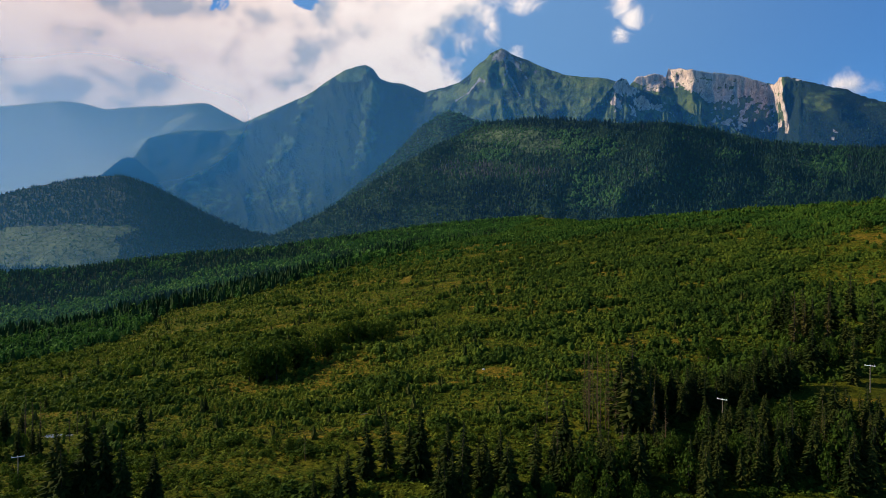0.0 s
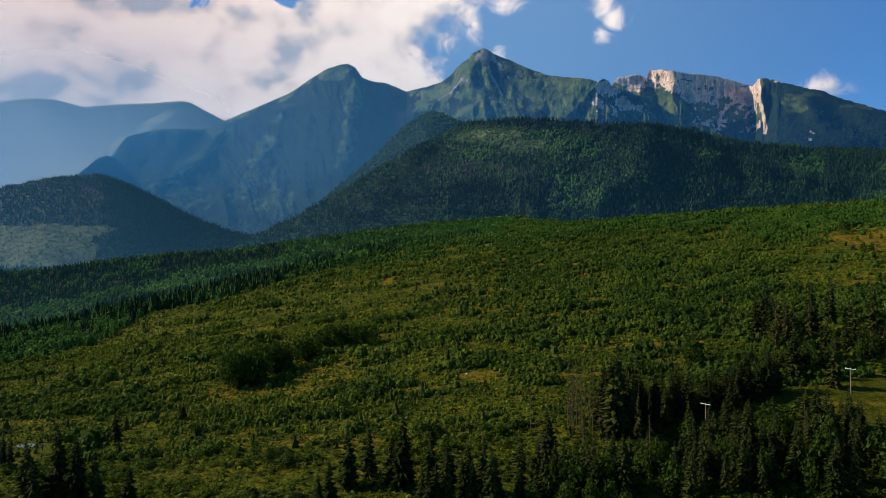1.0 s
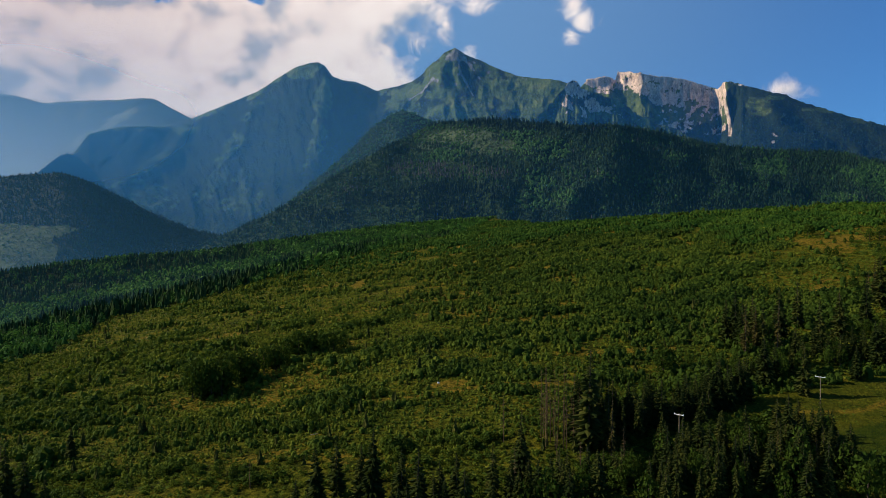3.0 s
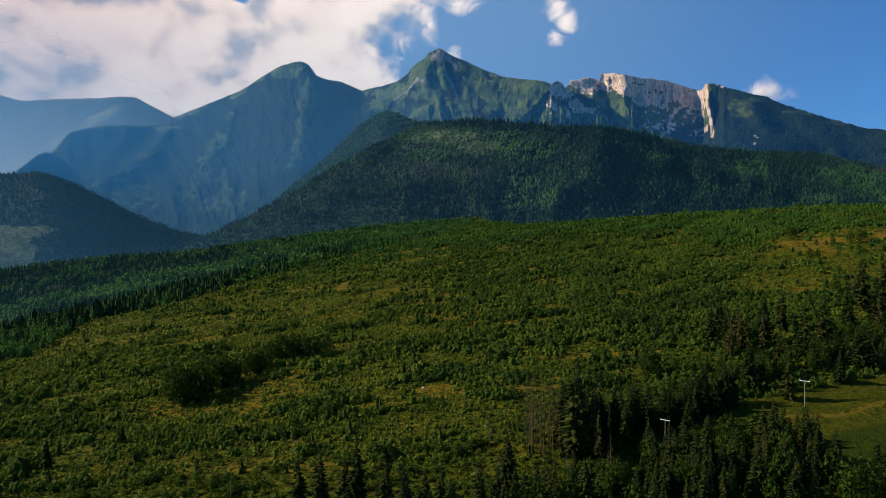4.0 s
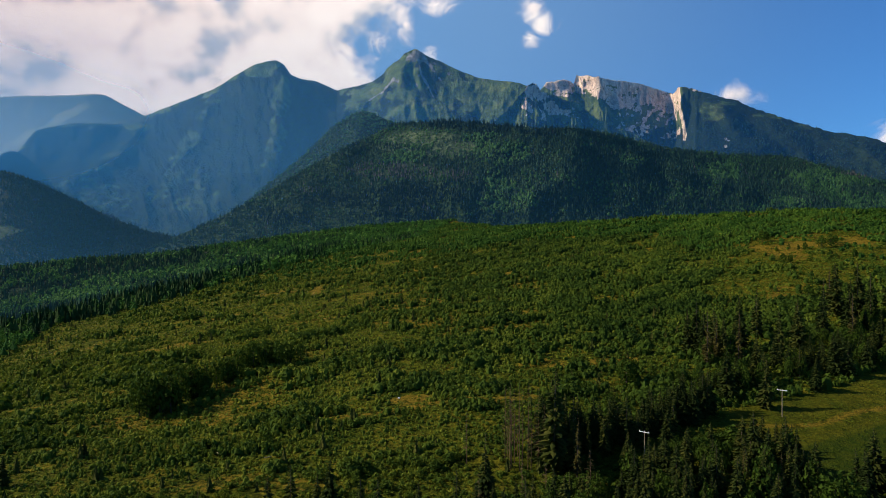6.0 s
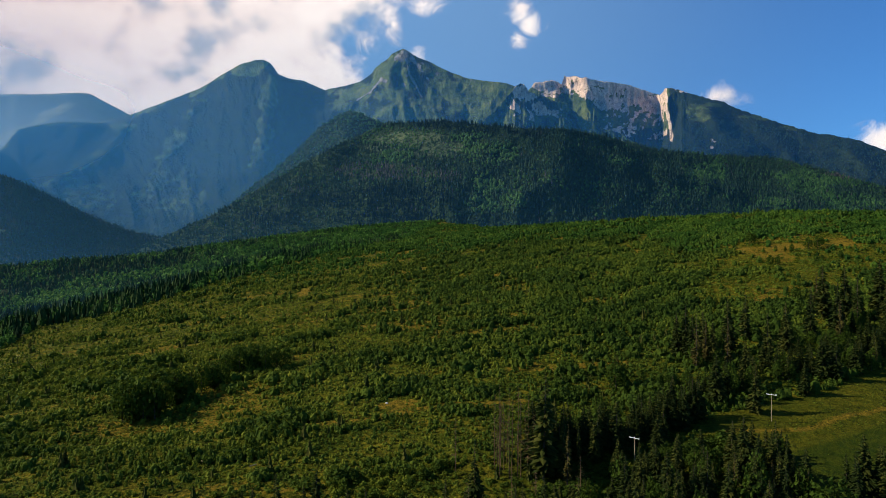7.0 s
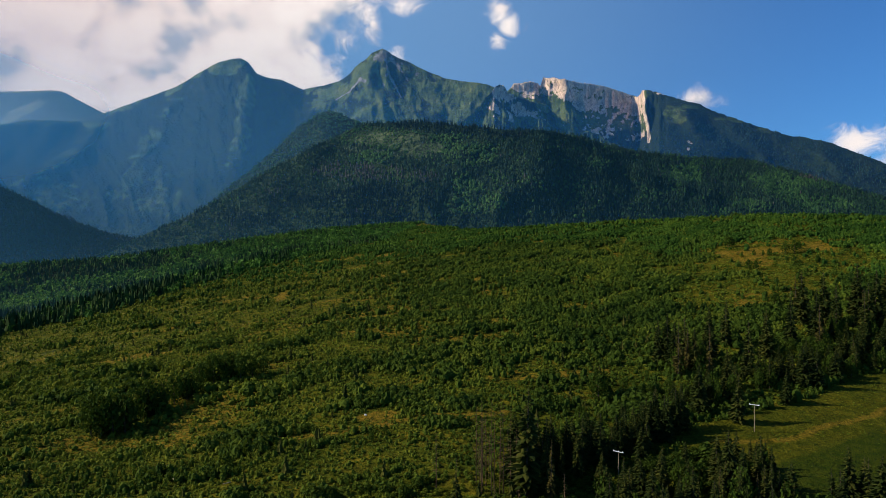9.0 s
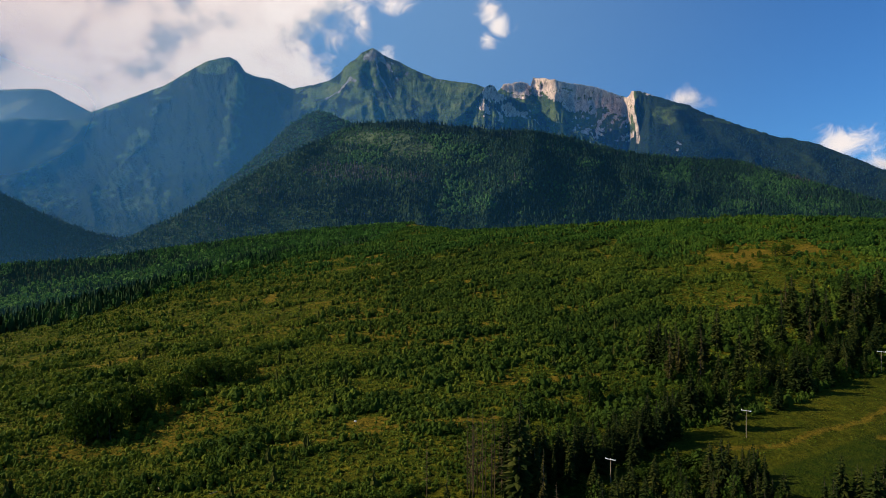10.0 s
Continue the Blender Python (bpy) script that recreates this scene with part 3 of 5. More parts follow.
def cover_twin(X, Z, A, E, hf):
    """The blunt summit, mostly wooded and rocky, and the pyramid, grassy with scree."""
    n = fbm(X / 160, Z / 200, 5, 71, 0.6)
    fine = fbm(X / 38, Z / 55, 4, 72, 0.6)
    east = step01(A + 0.06 * (E - 0.24) / 0.04 * 0.2, -0.045, -0.015)
    # crest strip and the spots near the summit imitate sunlit ground by grass
    west_grass_and_light = np.maximum(0.85 * step01(hf + 0.05 * n + 0.07 * fine, 0.93, 1.0) * (1 - step01(A, -0.15, -0.10)),
                            0.85 * spots(A, E, [(-0.105, 0.250, 0.014, 0.026), (-0.150, 0.266, 0.035, 0.014), (-0.325, 0.178, 0.030, 0.016), (-0.120, 0.276, 0.02, 0.01)], 0.8 * n + 0.7 * fine))
    west_grass_and_light = np.maximum(west_grass_and_light, 0.50 * spots(A, E, [(-0.265, 0.100, 0.060, 0.036), (-0.235, 0.072, 0.05, 0.03), (-0.36, 0.08, 0.04, 0.03)], 0.7 * n + 0.9 * fine))
    # paler ribs paint light onto the spurs through the grass share
    ribs = np.maximum(np.maximum(streak(A, E, [(-0.1066, 0.2534), (-0.1106, 0.2031), (-0.1308, 0.1193)], 0.024), streak(A, E, [(-0.1981, 0.2412), (-0.2331, 0.1744), (-0.3095, 0.0754)], 0.026)),
                      streak(A, E, [(-0.3057, 0.194), (-0.3319, 0.1473), (-0.4129, 0.0899)], 0.022))
    west_grass_and_light = np.maximum(west_grass_and_light, 0.55 * step01(ribs + 0.9 * n + 0.9 * fine, 0.45, 1.1))
    west_rock = 0.42 * spots(A, E, [(-0.215, 0.195, 0.045, 0.026), (-0.190, 0.203, 0.016, 0.010), (-0.185, 0.235, 0.03, 0.015)], 0.6 * n + 1.5 * fine - 0.30)
    heath = spots(A, E, [(0.075, 0.235, 0.035, 0.04), (0.11, 0.25, 0.03, 0.03)], 0.8 * n + 0.5 * fine)
    bowl = spots(A, E, [(0.200, 0.238, 0.07, 0.03), (0.02, 0.236, 0.035, 0.02)], 0.6 * n)
    east_grass = np.clip(0.66 + 0.8 * n + 0.6 * fine - 0.25 * heath + 0.6 * bowl, 0, 1) * step01(E + 0.02 * n, 0.17, 0.20)
    scree = np.maximum(streak(A, E, [(0.1035, 0.2935), (0.1120, 0.2830), (0.1289, 0.2600)], 0.0050), streak(A, E, [(0.0930, 0.2960), (0.0990, 0.2700), (0.1180, 0.2350)], 0.0028))
    scree = np.maximum(scree, streak(A, E, [(0.0560, 0.2600), (0.0380, 0.2380), (0.0200, 0.2280)], 0.0035))
    east_rock = 0.85 * step01(scree + 0.9 * fine, 0.35, 0.9) + 0.6 * spots(A, E, [(0.088, 0.300, 0.022, 0.013), (0.115, 0.289, 0.025, 0.008)], 1.2 * fine + 0.5 * n) + 0.45 * step01(fine + 0.5 * n, 0.34, 0.55) * step01(E, 0.22, 0.26)
    return np.clip(west_rock * (1 - east) + east_rock * east, 0, 1), np.clip(west_grass_and_light * (1 - east) + east_grass * east, 0, 1)


def cover_cliff(X, Z, A, E, hf):
    n = fbm(X / 90, Z / 110, 5, 73, 0.6)
    fine = fbm(X / 24, Z / 30, 4, 74, 0.6)
    wall = step01(A, 0.286, 0.296) * (1 - step01(A, 0.510, 0.516))
    low = np.interp(A, [0.286, 0.318, 0.350, 0.366, 0.41, 0.46, 0.51], [0.254, 0.246, 0.247, 0.243, 0.228, 0.232, 0.214])
    face = wall * step01(E - low + 0.012 * n + 0.012 * fine, -0.004, 0.004)
    ledge = fbm(X / 55, Z / 13, 4, 78, 0.6)
    face = face * (1 - 0.75 * step01(ledge + 0.3 * n, 0.22, 0.36))
    across, along = Z - 0.64 * X, X + 0.64 * Z
    ribs = step01(A, 0.395, 0.42) * (1 - step01(A, 0.515, 0.525)) * step01(E, 0.172, 0.186) * step01(fbm(across / 30, along / 110, 5, 79, 0.65) + 0.6 * fine, -0.02, 0.26) * 0.85
    fin = streak(A + 0.004 * n + 0.003 * fine, E, [(0.5145, 0.2640), (0.5185, 0.2340), (0.5255, 0.2020), (0.5255, 0.1790)], 0.0050)
    crag = step01(A, 0.512, 0.518) * (1 - step01(A, 0.56, 0.59)) * step01(hf + 0.05 * n + 0.06 * fine, 0.985, 1.01) * 0.7
    low_rock = spots(A, E, [(0.600, 0.177, 0.006, 0.012), (0.430, 0.188, 0.018, 0.010)], 1.4 * fine + 0.4 * n)
    rock = np.maximum(np.maximum(face, ribs), np.maximum(np.maximum(fin, crag), low_rock))
    grass = step01(E + 0.03 * n + 0.03 * fine, 0.180, 0.205) * (1 - 0.8 * step01(A, 0.515, 0.53))
    grass = np.maximum(grass, 0.5 * spots(A, E, [(0.575, 0.226, 0.028, 0.022), (0.60, 0.240, 0.03, 0.008), (0.68, 0.222, 0.05, 0.006), (0.74, 0.205, 0.05, 0.006)], 0.8 * n + 0.5 * fine))
    return rock, grass


def cover_spur(X, Z, A, E, hf):
    n = fbm(X / 60, Z / 80, 5, 79, 0.6)
    fine = fbm(X / 20, Z / 28, 4, 74, 0.6)
    teeth = spots(A, E, [(0.274, 0.250, 0.020, 0.016), (0.266, 0.226, 0.008, 0.012), (0.300, 0.226, 0.012, 0.012), (0.288, 0.240, 0.018, 0.010), (0.315, 0.220, 0.014, 0.008)], 1.3 * fine + 0.5 * n)
    return 0.9 * teeth + 0.5 * step01(n + fine, 0.35, 0.6) * step01(hf, 0.7, 0.85), 0.75 * step01(n, -0.2, 0.1)


def cover_wood(X, Z, A, E, hf):
    n = fbm(X / 160, Z / 90, 4, 75)
    return 0 * n, np.clip(0.3 * step01(n, 0.2, 0.45) + 0.8 * spots(A, E, PALE, 0.5 * n), 0, 1)


PALE = [(0.10, 0.172, 0.09, 0.020), (0.146, 0.160, 0.05, 0.022)]  # thinly wooded slope: bearing, rise, half sizes
STANDS = [  # bright broadleaf stands on the foothill: bearing, rise, half sizes
    (0.10, 0.168, 0.10, 0.026), (0.17, 0.160, 0.07, 0.030), (0.077, 0.145, 0.05, 0.016), (0.217, 0.102, 0.03, 0.022), (0.208, 0.071, 0.045, 0.016), (0.262, 0.076, 0.03, 0.014),
    (0.764, 0.111, 0.06, 0.028), (0.711, 0.080, 0.07, 0.020), (0.45, 0.143, 0.05, 0.014), (0.88, 0.085, 0.06, 0.02), (0.25, 0.155, 0.035, 0.02), (0.58, 0.128, 0.04, 0.016)]
GREYS = [(0.085, 0.122, 0.070, 0.018), (0.0257, 0.120, 0.045, 0.015), (0.146, 0.115, 0.05, 0.012), (-0.06, 0.092, 0.035, 0.014), (0.84, 0.128, 0.05, 0.006)]
# spots of darker spruce; those at the crest put cloud shade into the colour
SHADE_AND_DARKS = [(0.20, 0.196, 0.12, 0.016), (0.13, 0.202, 0.08, 0.012), (0.29, 0.188, 0.05, 0.012), (-0.02, 0.078, 0.07, 0.018), (0.06, 0.080, 0.07, 0.020), (0.13, 0.085, 0.05, 0.018), (-0.10, 0.050, 0.06, 0.014), (0.05, 0.050, 0.12, 0.014)]


def cover_felled(X, Z, A, E, hf):
    n = fbm(X / 60, Z / 30, 3, 77)
    cut = 1 - np.maximum(np.abs(A + 0.64) / 0.165, np.abs(Z - 70) / 50) + 0.22 * n
    cut = np.minimum(cut, 0.6 + (A + 0.66) * 9 - (Z - 70) / 90)
    return 0 * n, np.maximum(step01(cut, 0, 0.06), 0.4 * spots(A, E, [(-0.51, 0.077, 0.03, 0.008), (-0.46, 0.066, 0.006, 0.008)], n))


BLUNT = [(-0.5318, 0.0831, 3700), (-0.4798, 0.1351, 3950), (-0.4521, 0.1697, 4150), (-0.4019, 0.1819, 4250), (-0.3456, 0.1819, 4400), (-0.3049, 0.1940, 4600), (-0.2633, 0.2122, 4600), (-0.2113, 0.2347, 4600), (-0.1923, 0.2460, 4600), (-0.1767, 0.2581, 4600),
         (-0.1507, 0.2737, 4600), (-0.1316, 0.2806, 4600), (-0.1178, 0.2815, 4600), (-0.1074, 0.2763, 4600), (-0.0970, 0.2616, 4600), (-0.0814, 0.2555, 4590), (-0.0598, 0.2529, 4580)]
PYRAMID = [(-0.0288, 0.2400, 4560), (0.0009, 0.2477, 4500), (0.0242, 0.2546, 4420), (0.0416, 0.2685, 4360), (0.0468, 0.2771, 4340), (0.0641, 0.2901, 4310), (0.0745, 0.3005, 4300), (0.0892, 0.3083, 4300), (0.1005, 0.3023, 4300),
           (0.1109, 0.2962, 4270), (0.1351, 0.2867, 4220), (0.1568, 0.2771, 4170), (0.1871, 0.2667, 4100), (0.2217, 0.2633, 4020), (0.2520, 0.2616, 3960), (0.2780, 0.2520, 3900),
           (0.3170, 0.2304, 3850), (0.4122, 0.1957, 3800)]


def mountains():
    made = {}
    made["far"] = massif("mountain_ridge",
        [(-1.1120, 0.1654, 4750), (-0.8955, 0.1957, 4750), (-0.7656, 0.2113, 4750), (-0.6790, 0.2191, 4750), (-0.6357, 0.2226, 4750), (-0.5924, 0.2269, 4750), (-0.5577, 0.2252, 4750),
         (-0.5188, 0.2139, 4750), (-0.4668, 0.2182, 4750), (-0.4192, 0.2200, 4740), (-0.3802, 0.2234, 4740), (-0.3603, 0.2234, 4740), (-0.3456, 0.2157, 4740), (-0.3049, 0.1940, 4760),
         (-0.2460, 0.1741, 4770), (-0.1420, 0.1481, 4780)],
        [(-1.2, 4250), (0, 4250)], -40, "hazy blue grassy mountain ridge with rounded summits", MAT_RIDGE, cols=300, rows=80,
        relief=(24, 300), jag=(4, 50), seed=3, cover=cover_ridge, round_by=41,
        spurs=[([(-0.597, 0.2217), (-0.575, 0.19), (-0.545, 0.13)], 180, 70), ([(-0.3585, 0.2217), (-0.419, 0.178), (-0.488, 0.139)], 170, 110), ([(-0.47, 0.215), (-0.51, 0.18), (-0.55, 0.14)], 150, 60), ([(-0.68, 0.215), (-0.70, 0.16)], 200, 70)])
    made["twin"] = massif("mountain", BLUNT + PYRAMID,
        [(-0.6, 2700), (-0.3, 2800), (0.0, 3000), (0.15, 2900), (0.42, 2600)], -40, "steep mountain with a blunt dark summit and a green pyramid peak", MAT_PEAK, cols=560, rows=130,
        relief=(34, 190), jag=(6, 34), seed=11, cover=cover_twin, round_by=31,
        spurs=[([(0.0855, 0.303), (0.0597, 0.2648), (0.0426, 0.2427), (0.0088, 0.22), (-0.0246, 0.2044)], 120, 120), ([(0.0915, 0.298), (0.0984, 0.2622), (0.1158, 0.211)], 80, 50),
               ([(0.1333, 0.281), (0.173, 0.2435), (0.2087, 0.2098)], 110, 75), ([(0.1750, 0.268), (0.2000, 0.240), (0.2400, 0.215)], 70, 60), ([(0.0641, 0.288), (0.070, 0.25), (0.066, 0.21)], 60, 60),
               ([(-0.1227, 0.2818), (-0.1066, 0.2534), (-0.1106, 0.2031), (-0.1308, 0.1193)], 150, 110), ([(-0.1981, 0.2412), (-0.2331, 0.1744), (-0.3095, 0.0754)], 170, 110),
               ([(-0.3057, 0.194), (-0.3319, 0.1473), (-0.4129, 0.0899)], 130, 110), ([(-0.36, 0.18), (-0.40, 0.12), (-0.43, 0.07)], 110, 60)])
    made["cliff"] = massif("limestone_mountain",
        [(0.2520, 0.2087, 3980), (0.2737, 0.2390, 3980), (0.2867, 0.2520, 3980), (0.2979, 0.2650, 3970), (0.3127, 0.2667, 3960), (0.3239, 0.2693, 3960), (0.3343, 0.2667, 3960),
         (0.3412, 0.2633, 3990), (0.3456, 0.2754, 4000), (0.3603, 0.2763, 3920), (0.3819, 0.2754, 3790), (0.3949, 0.2728, 3850), (0.4079, 0.2711, 3880), (0.4556, 0.2659, 3930), (0.4815, 0.2581, 3955), (0.5023, 0.2529, 3960), (0.5070, 0.2520, 3920), (0.5115, 0.2560, 3760),
         (0.5165, 0.2633, 3640), (0.5222, 0.2642, 3610), (0.5439, 0.2607, 3560), (0.5768, 0.2520, 3500), (0.6201, 0.2425, 3420), (0.641, 0.2337, 3400), (0.705, 0.2171, 3300), (0.781, 0.1976, 3200),
         (0.860, 0.1886, 3050), (0.952, 0.1616, 2900), (1.008, 0.145, 2800), (1.25, 0.09, 2600), (1.5, 0.05, 2500)],
        [(0.2, 2700), (0.5, 2650), (0.53, 2500), (0.7, 2500), (1.0, 2200), (1.5, 1900)], -40, "rugged mountain with a pale limestone cliff along its crest", MAT_CLIFF, cols=470, rows=130, focus=(0.28, 0.56, 0.62),
        relief=(34, 170), jag=(12, 17), cliff=[(0.2, 0.0), (0.27, 0.05), (0.30, 0.06), (0.335, 0.06), (0.345, 0.14), (0.42, 0.15), (0.50, 0.12), (0.515, 0.30), (0.527, 0.30), (0.545, 0.04), (0.6, 0.0), (1.5, 0.0)],
        seed=27, cover=cover_cliff, round_by=11,
        spurs=[([(0.5153, 0.263), (0.519, 0.234), (0.5255, 0.202), (0.5255, 0.175)], 45, 110), ([(0.366, 0.245), (0.392, 0.215), (0.400, 0.18)], 70, 60), ([(0.46, 0.23), (0.43, 0.20), (0.41, 0.17)], 60, 70),
               ([(0.495, 0.235), (0.475, 0.205), (0.455, 0.17)], 45, 70), ([(0.57, 0.25), (0.60, 0.215), (0.66, 0.17)], 110, 110), ([(0.66, 0.225), (0.71, 0.185), (0.77, 0.15)], 110, 90), ([(0.80, 0.19), (0.86, 0.16), (0.92, 0.13)], 100, 70)])
    made["spur"] = massif("rocky_spur",
        [(0.1871, 0.1784, 3500), (0.2217, 0.2080, 3560), (0.2390, 0.2260, 3600), (0.2546, 0.2440, 3620), (0.2650, 0.2550, 3630), (0.2737, 0.2616, 3640), (0.2806, 0.2600, 3640), (0.2893, 0.2490, 3640), (0.3040, 0.2440, 3630), (0.3275, 0.2365, 3600),
         (0.3450, 0.2355, 3600), (0.3560, 0.2280, 3600), (0.3707, 0.2120, 3590), (0.3906, 0.2040, 3560), (0.4209, 0.1930, 3520), (0.4556, 0.1800, 3480), (0.4989, 0.1641, 3420)],
        [(0.15, 2600), (0.55, 2600)], -40, "dark wooded spur with pale rock teeth below the cliff", MAT_CLIFF, cols=260, rows=110,
        relief=(36, 130), jag=(17, 22), cliff=[(0.15, 0.05), (0.27, 0.12), (0.55, 0.05)], seed=61, cover=cover_spur,
        spurs=[([(0.276, 0.258), (0.290, 0.230), (0.300, 0.20)], 45, 90), ([(0.262, 0.248), (0.258, 0.22), (0.256, 0.20)], 40, 70)])
    made["foothill"] = massif("wooded_foothill",
        [(-0.3326, -0.0104, 1700), (-0.2633, 0.0208, 1800), (-0.1940, 0.0520, 1900), (-0.1420, 0.0823, 2000), (-0.0901, 0.1135, 2100), (-0.0554, 0.1342, 2160), (-0.0208, 0.1533, 2220), (0.0139, 0.1697, 2270), (0.0398, 0.1845, 2290), (0.0658, 0.1949, 2290),
         (0.1438, 0.2001, 2180), (0.2304, 0.1957, 2080), (0.2737, 0.1931, 2030), (0.3430, 0.1949, 2030), (0.4036, 0.1862, 2080), (0.4902, 0.1654, 2180), (0.597, 0.157, 2300),
         (0.703, 0.155, 2450), (0.812, 0.134, 2300), (0.926, 0.107, 2150), (1.005, 0.089, 2050), (1.3, 0.03, 1800)],
        [(-0.35, 1500), (0.0, 1480), (0.2, 1390), (0.42, 1350), (0.7, 1380), (1.0, 1390), (1.3, 1350)], -35,
        "rounded foothill covered in dark spruce forest", MAT_HILL, cols=350, rows=110, power=1.0, relief=(26, 230), jag=(2, 60), seed=36,
        category="hill", cover=cover_wood,
        spurs=[([(0.345, 0.193), (0.4593, 0.1700), (0.5081, 0.1344), (0.6081, 0.1000)], 150, 120), ([(0.05, 0.188), (-0.02, 0.145), (-0.09, 0.085)], 80, 70), ([(0.27, 0.190), (0.20, 0.14), (0.14, 0.07)], 120, 80),
               ([(0.34, 0.190), (0.33, 0.13), (0.28, 0.07)], 110, 70), ([(0.70, 0.15), (0.74, 0.11), (0.72, 0.07)], 130, 80), ([(0.12, 0.160), (0.06, 0.12), (0.02, 0.06)], 90, 50)])
    made["shoulder"] = massif("wooded_ridge",
        [(-0.2460, 0.0009, 2400), (-0.2113, 0.0251, 2430), (-0.1767, 0.0572, 2460), (-0.1420, 0.0892, 2490), (-0.0901, 0.1308, 2530), (-0.0554, 0.1654, 2560), (-0.0364, 0.1845, 2570), (-0.0208, 0.1949, 2570), (-0.0052, 0.2061, 2570), (0.0095, 0.2122, 2570), (0.0242, 0.2079, 2560),
         (0.0442, 0.1992, 2540), (0.0831, 0.1871, 2510), (0.1351, 0.1654, 2480)],
        [(-0.3, 1950), (-0.1, 1880), (0.2, 1900)], -40, "steep wooded ridge in blue haze below the pyramid peak", MAT_HILL, cols=200, rows=80, power=1.0,
        relief=(18, 150), jag=(4, 40), seed=67, category="hill", cover=cover_wood)
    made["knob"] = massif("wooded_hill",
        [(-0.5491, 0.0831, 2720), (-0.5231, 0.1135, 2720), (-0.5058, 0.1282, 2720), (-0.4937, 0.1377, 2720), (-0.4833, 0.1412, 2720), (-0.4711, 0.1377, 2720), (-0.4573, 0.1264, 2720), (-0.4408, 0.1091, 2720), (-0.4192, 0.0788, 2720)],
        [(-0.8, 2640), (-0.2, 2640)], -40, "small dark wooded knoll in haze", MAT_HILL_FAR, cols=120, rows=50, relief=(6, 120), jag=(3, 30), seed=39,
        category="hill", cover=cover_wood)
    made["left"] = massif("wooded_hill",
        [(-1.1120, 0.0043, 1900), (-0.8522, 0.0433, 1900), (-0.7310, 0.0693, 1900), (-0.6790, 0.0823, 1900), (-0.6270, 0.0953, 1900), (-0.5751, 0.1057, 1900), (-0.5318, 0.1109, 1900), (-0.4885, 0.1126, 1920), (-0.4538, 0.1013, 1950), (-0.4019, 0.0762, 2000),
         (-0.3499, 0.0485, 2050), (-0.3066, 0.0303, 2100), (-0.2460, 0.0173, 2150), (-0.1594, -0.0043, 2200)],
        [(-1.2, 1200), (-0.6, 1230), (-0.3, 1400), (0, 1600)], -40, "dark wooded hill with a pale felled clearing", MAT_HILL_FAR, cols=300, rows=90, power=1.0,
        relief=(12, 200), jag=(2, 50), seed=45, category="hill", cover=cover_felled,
        spurs=[([(-0.50, 0.108), (-0.46, 0.07), (-0.40, 0.03)], 120, 70), ([(-0.60, 0.098), (-0.62, 0.06)], 110, 40)])
    return made


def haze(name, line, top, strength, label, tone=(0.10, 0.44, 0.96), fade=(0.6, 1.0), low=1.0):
    """An added see-through sheet across the valley, standing on the ground, that imitates haze."""
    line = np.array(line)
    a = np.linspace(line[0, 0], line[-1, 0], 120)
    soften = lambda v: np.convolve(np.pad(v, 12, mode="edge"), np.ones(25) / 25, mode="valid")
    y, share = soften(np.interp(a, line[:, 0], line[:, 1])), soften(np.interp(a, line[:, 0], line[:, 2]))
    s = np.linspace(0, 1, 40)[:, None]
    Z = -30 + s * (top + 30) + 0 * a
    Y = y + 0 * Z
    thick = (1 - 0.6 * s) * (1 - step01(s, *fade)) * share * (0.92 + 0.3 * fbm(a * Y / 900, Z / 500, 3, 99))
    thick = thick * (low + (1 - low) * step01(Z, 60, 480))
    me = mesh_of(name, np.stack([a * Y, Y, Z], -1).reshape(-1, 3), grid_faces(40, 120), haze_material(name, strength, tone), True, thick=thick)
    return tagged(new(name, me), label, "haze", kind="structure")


# ---- plants ----
def card_cloud(n, shape, size, rng, flat=0.5, tri=False):
    """n leafy triangles-pairs spread through an egg-shaped crown with a ragged outline; returns verts and quads."""
    d = rng.normal(size=(n, 3))
    d /= np.linalg.norm(d, axis=1, keepdims=True)
    lump = 1 + 0.28 * np.sin(3 * d[:, 0] + 5 * d[:, 1] + rng.random() * 6) * np.cos(4 * d[:, 2] + rng.random() * 6)
    r = rng.uniform(0.45, 1.0, n) ** 0.6 * lump
    c = d * r[:, None] * np.array([0.5, 0.5, 0.5]) + np.array([0, 0, 0.5])
    c[:, :2] *= (1.0 - 0.45 * np.clip(c[:, 2:] - 0.35, 0, 1))
    nrm = d + rng.normal(size=(n, 3)) * flat
    nrm /= np.linalg.norm(nrm, axis=1, keepdims=True)
    t = np.cross(nrm, rng.normal(size=(n, 3)))
    t /= np.linalg.norm(t, axis=1, keepdims=True)
    b = np.cross(nrm, t)
    sz = size * rng.uniform(0.6, 1.3, n)[:, None]
    v = np.stack([c - t * sz, c - b * sz * 0.7 + nrm * sz * 0.2, c + t * sz, c + b * sz * 0.7 + nrm * sz * 0.2], 1) * np.array(shape)
    v[..., 2] = np.maximum(v[..., 2], 0)
    if tri:
        return v[:, [0, 1, 2]].reshape(-1, 3), np.arange(3 * n).reshape(-1, 3)
    return v.reshape(-1, 3), np.arange(4 * n).reshape(-1, 4)


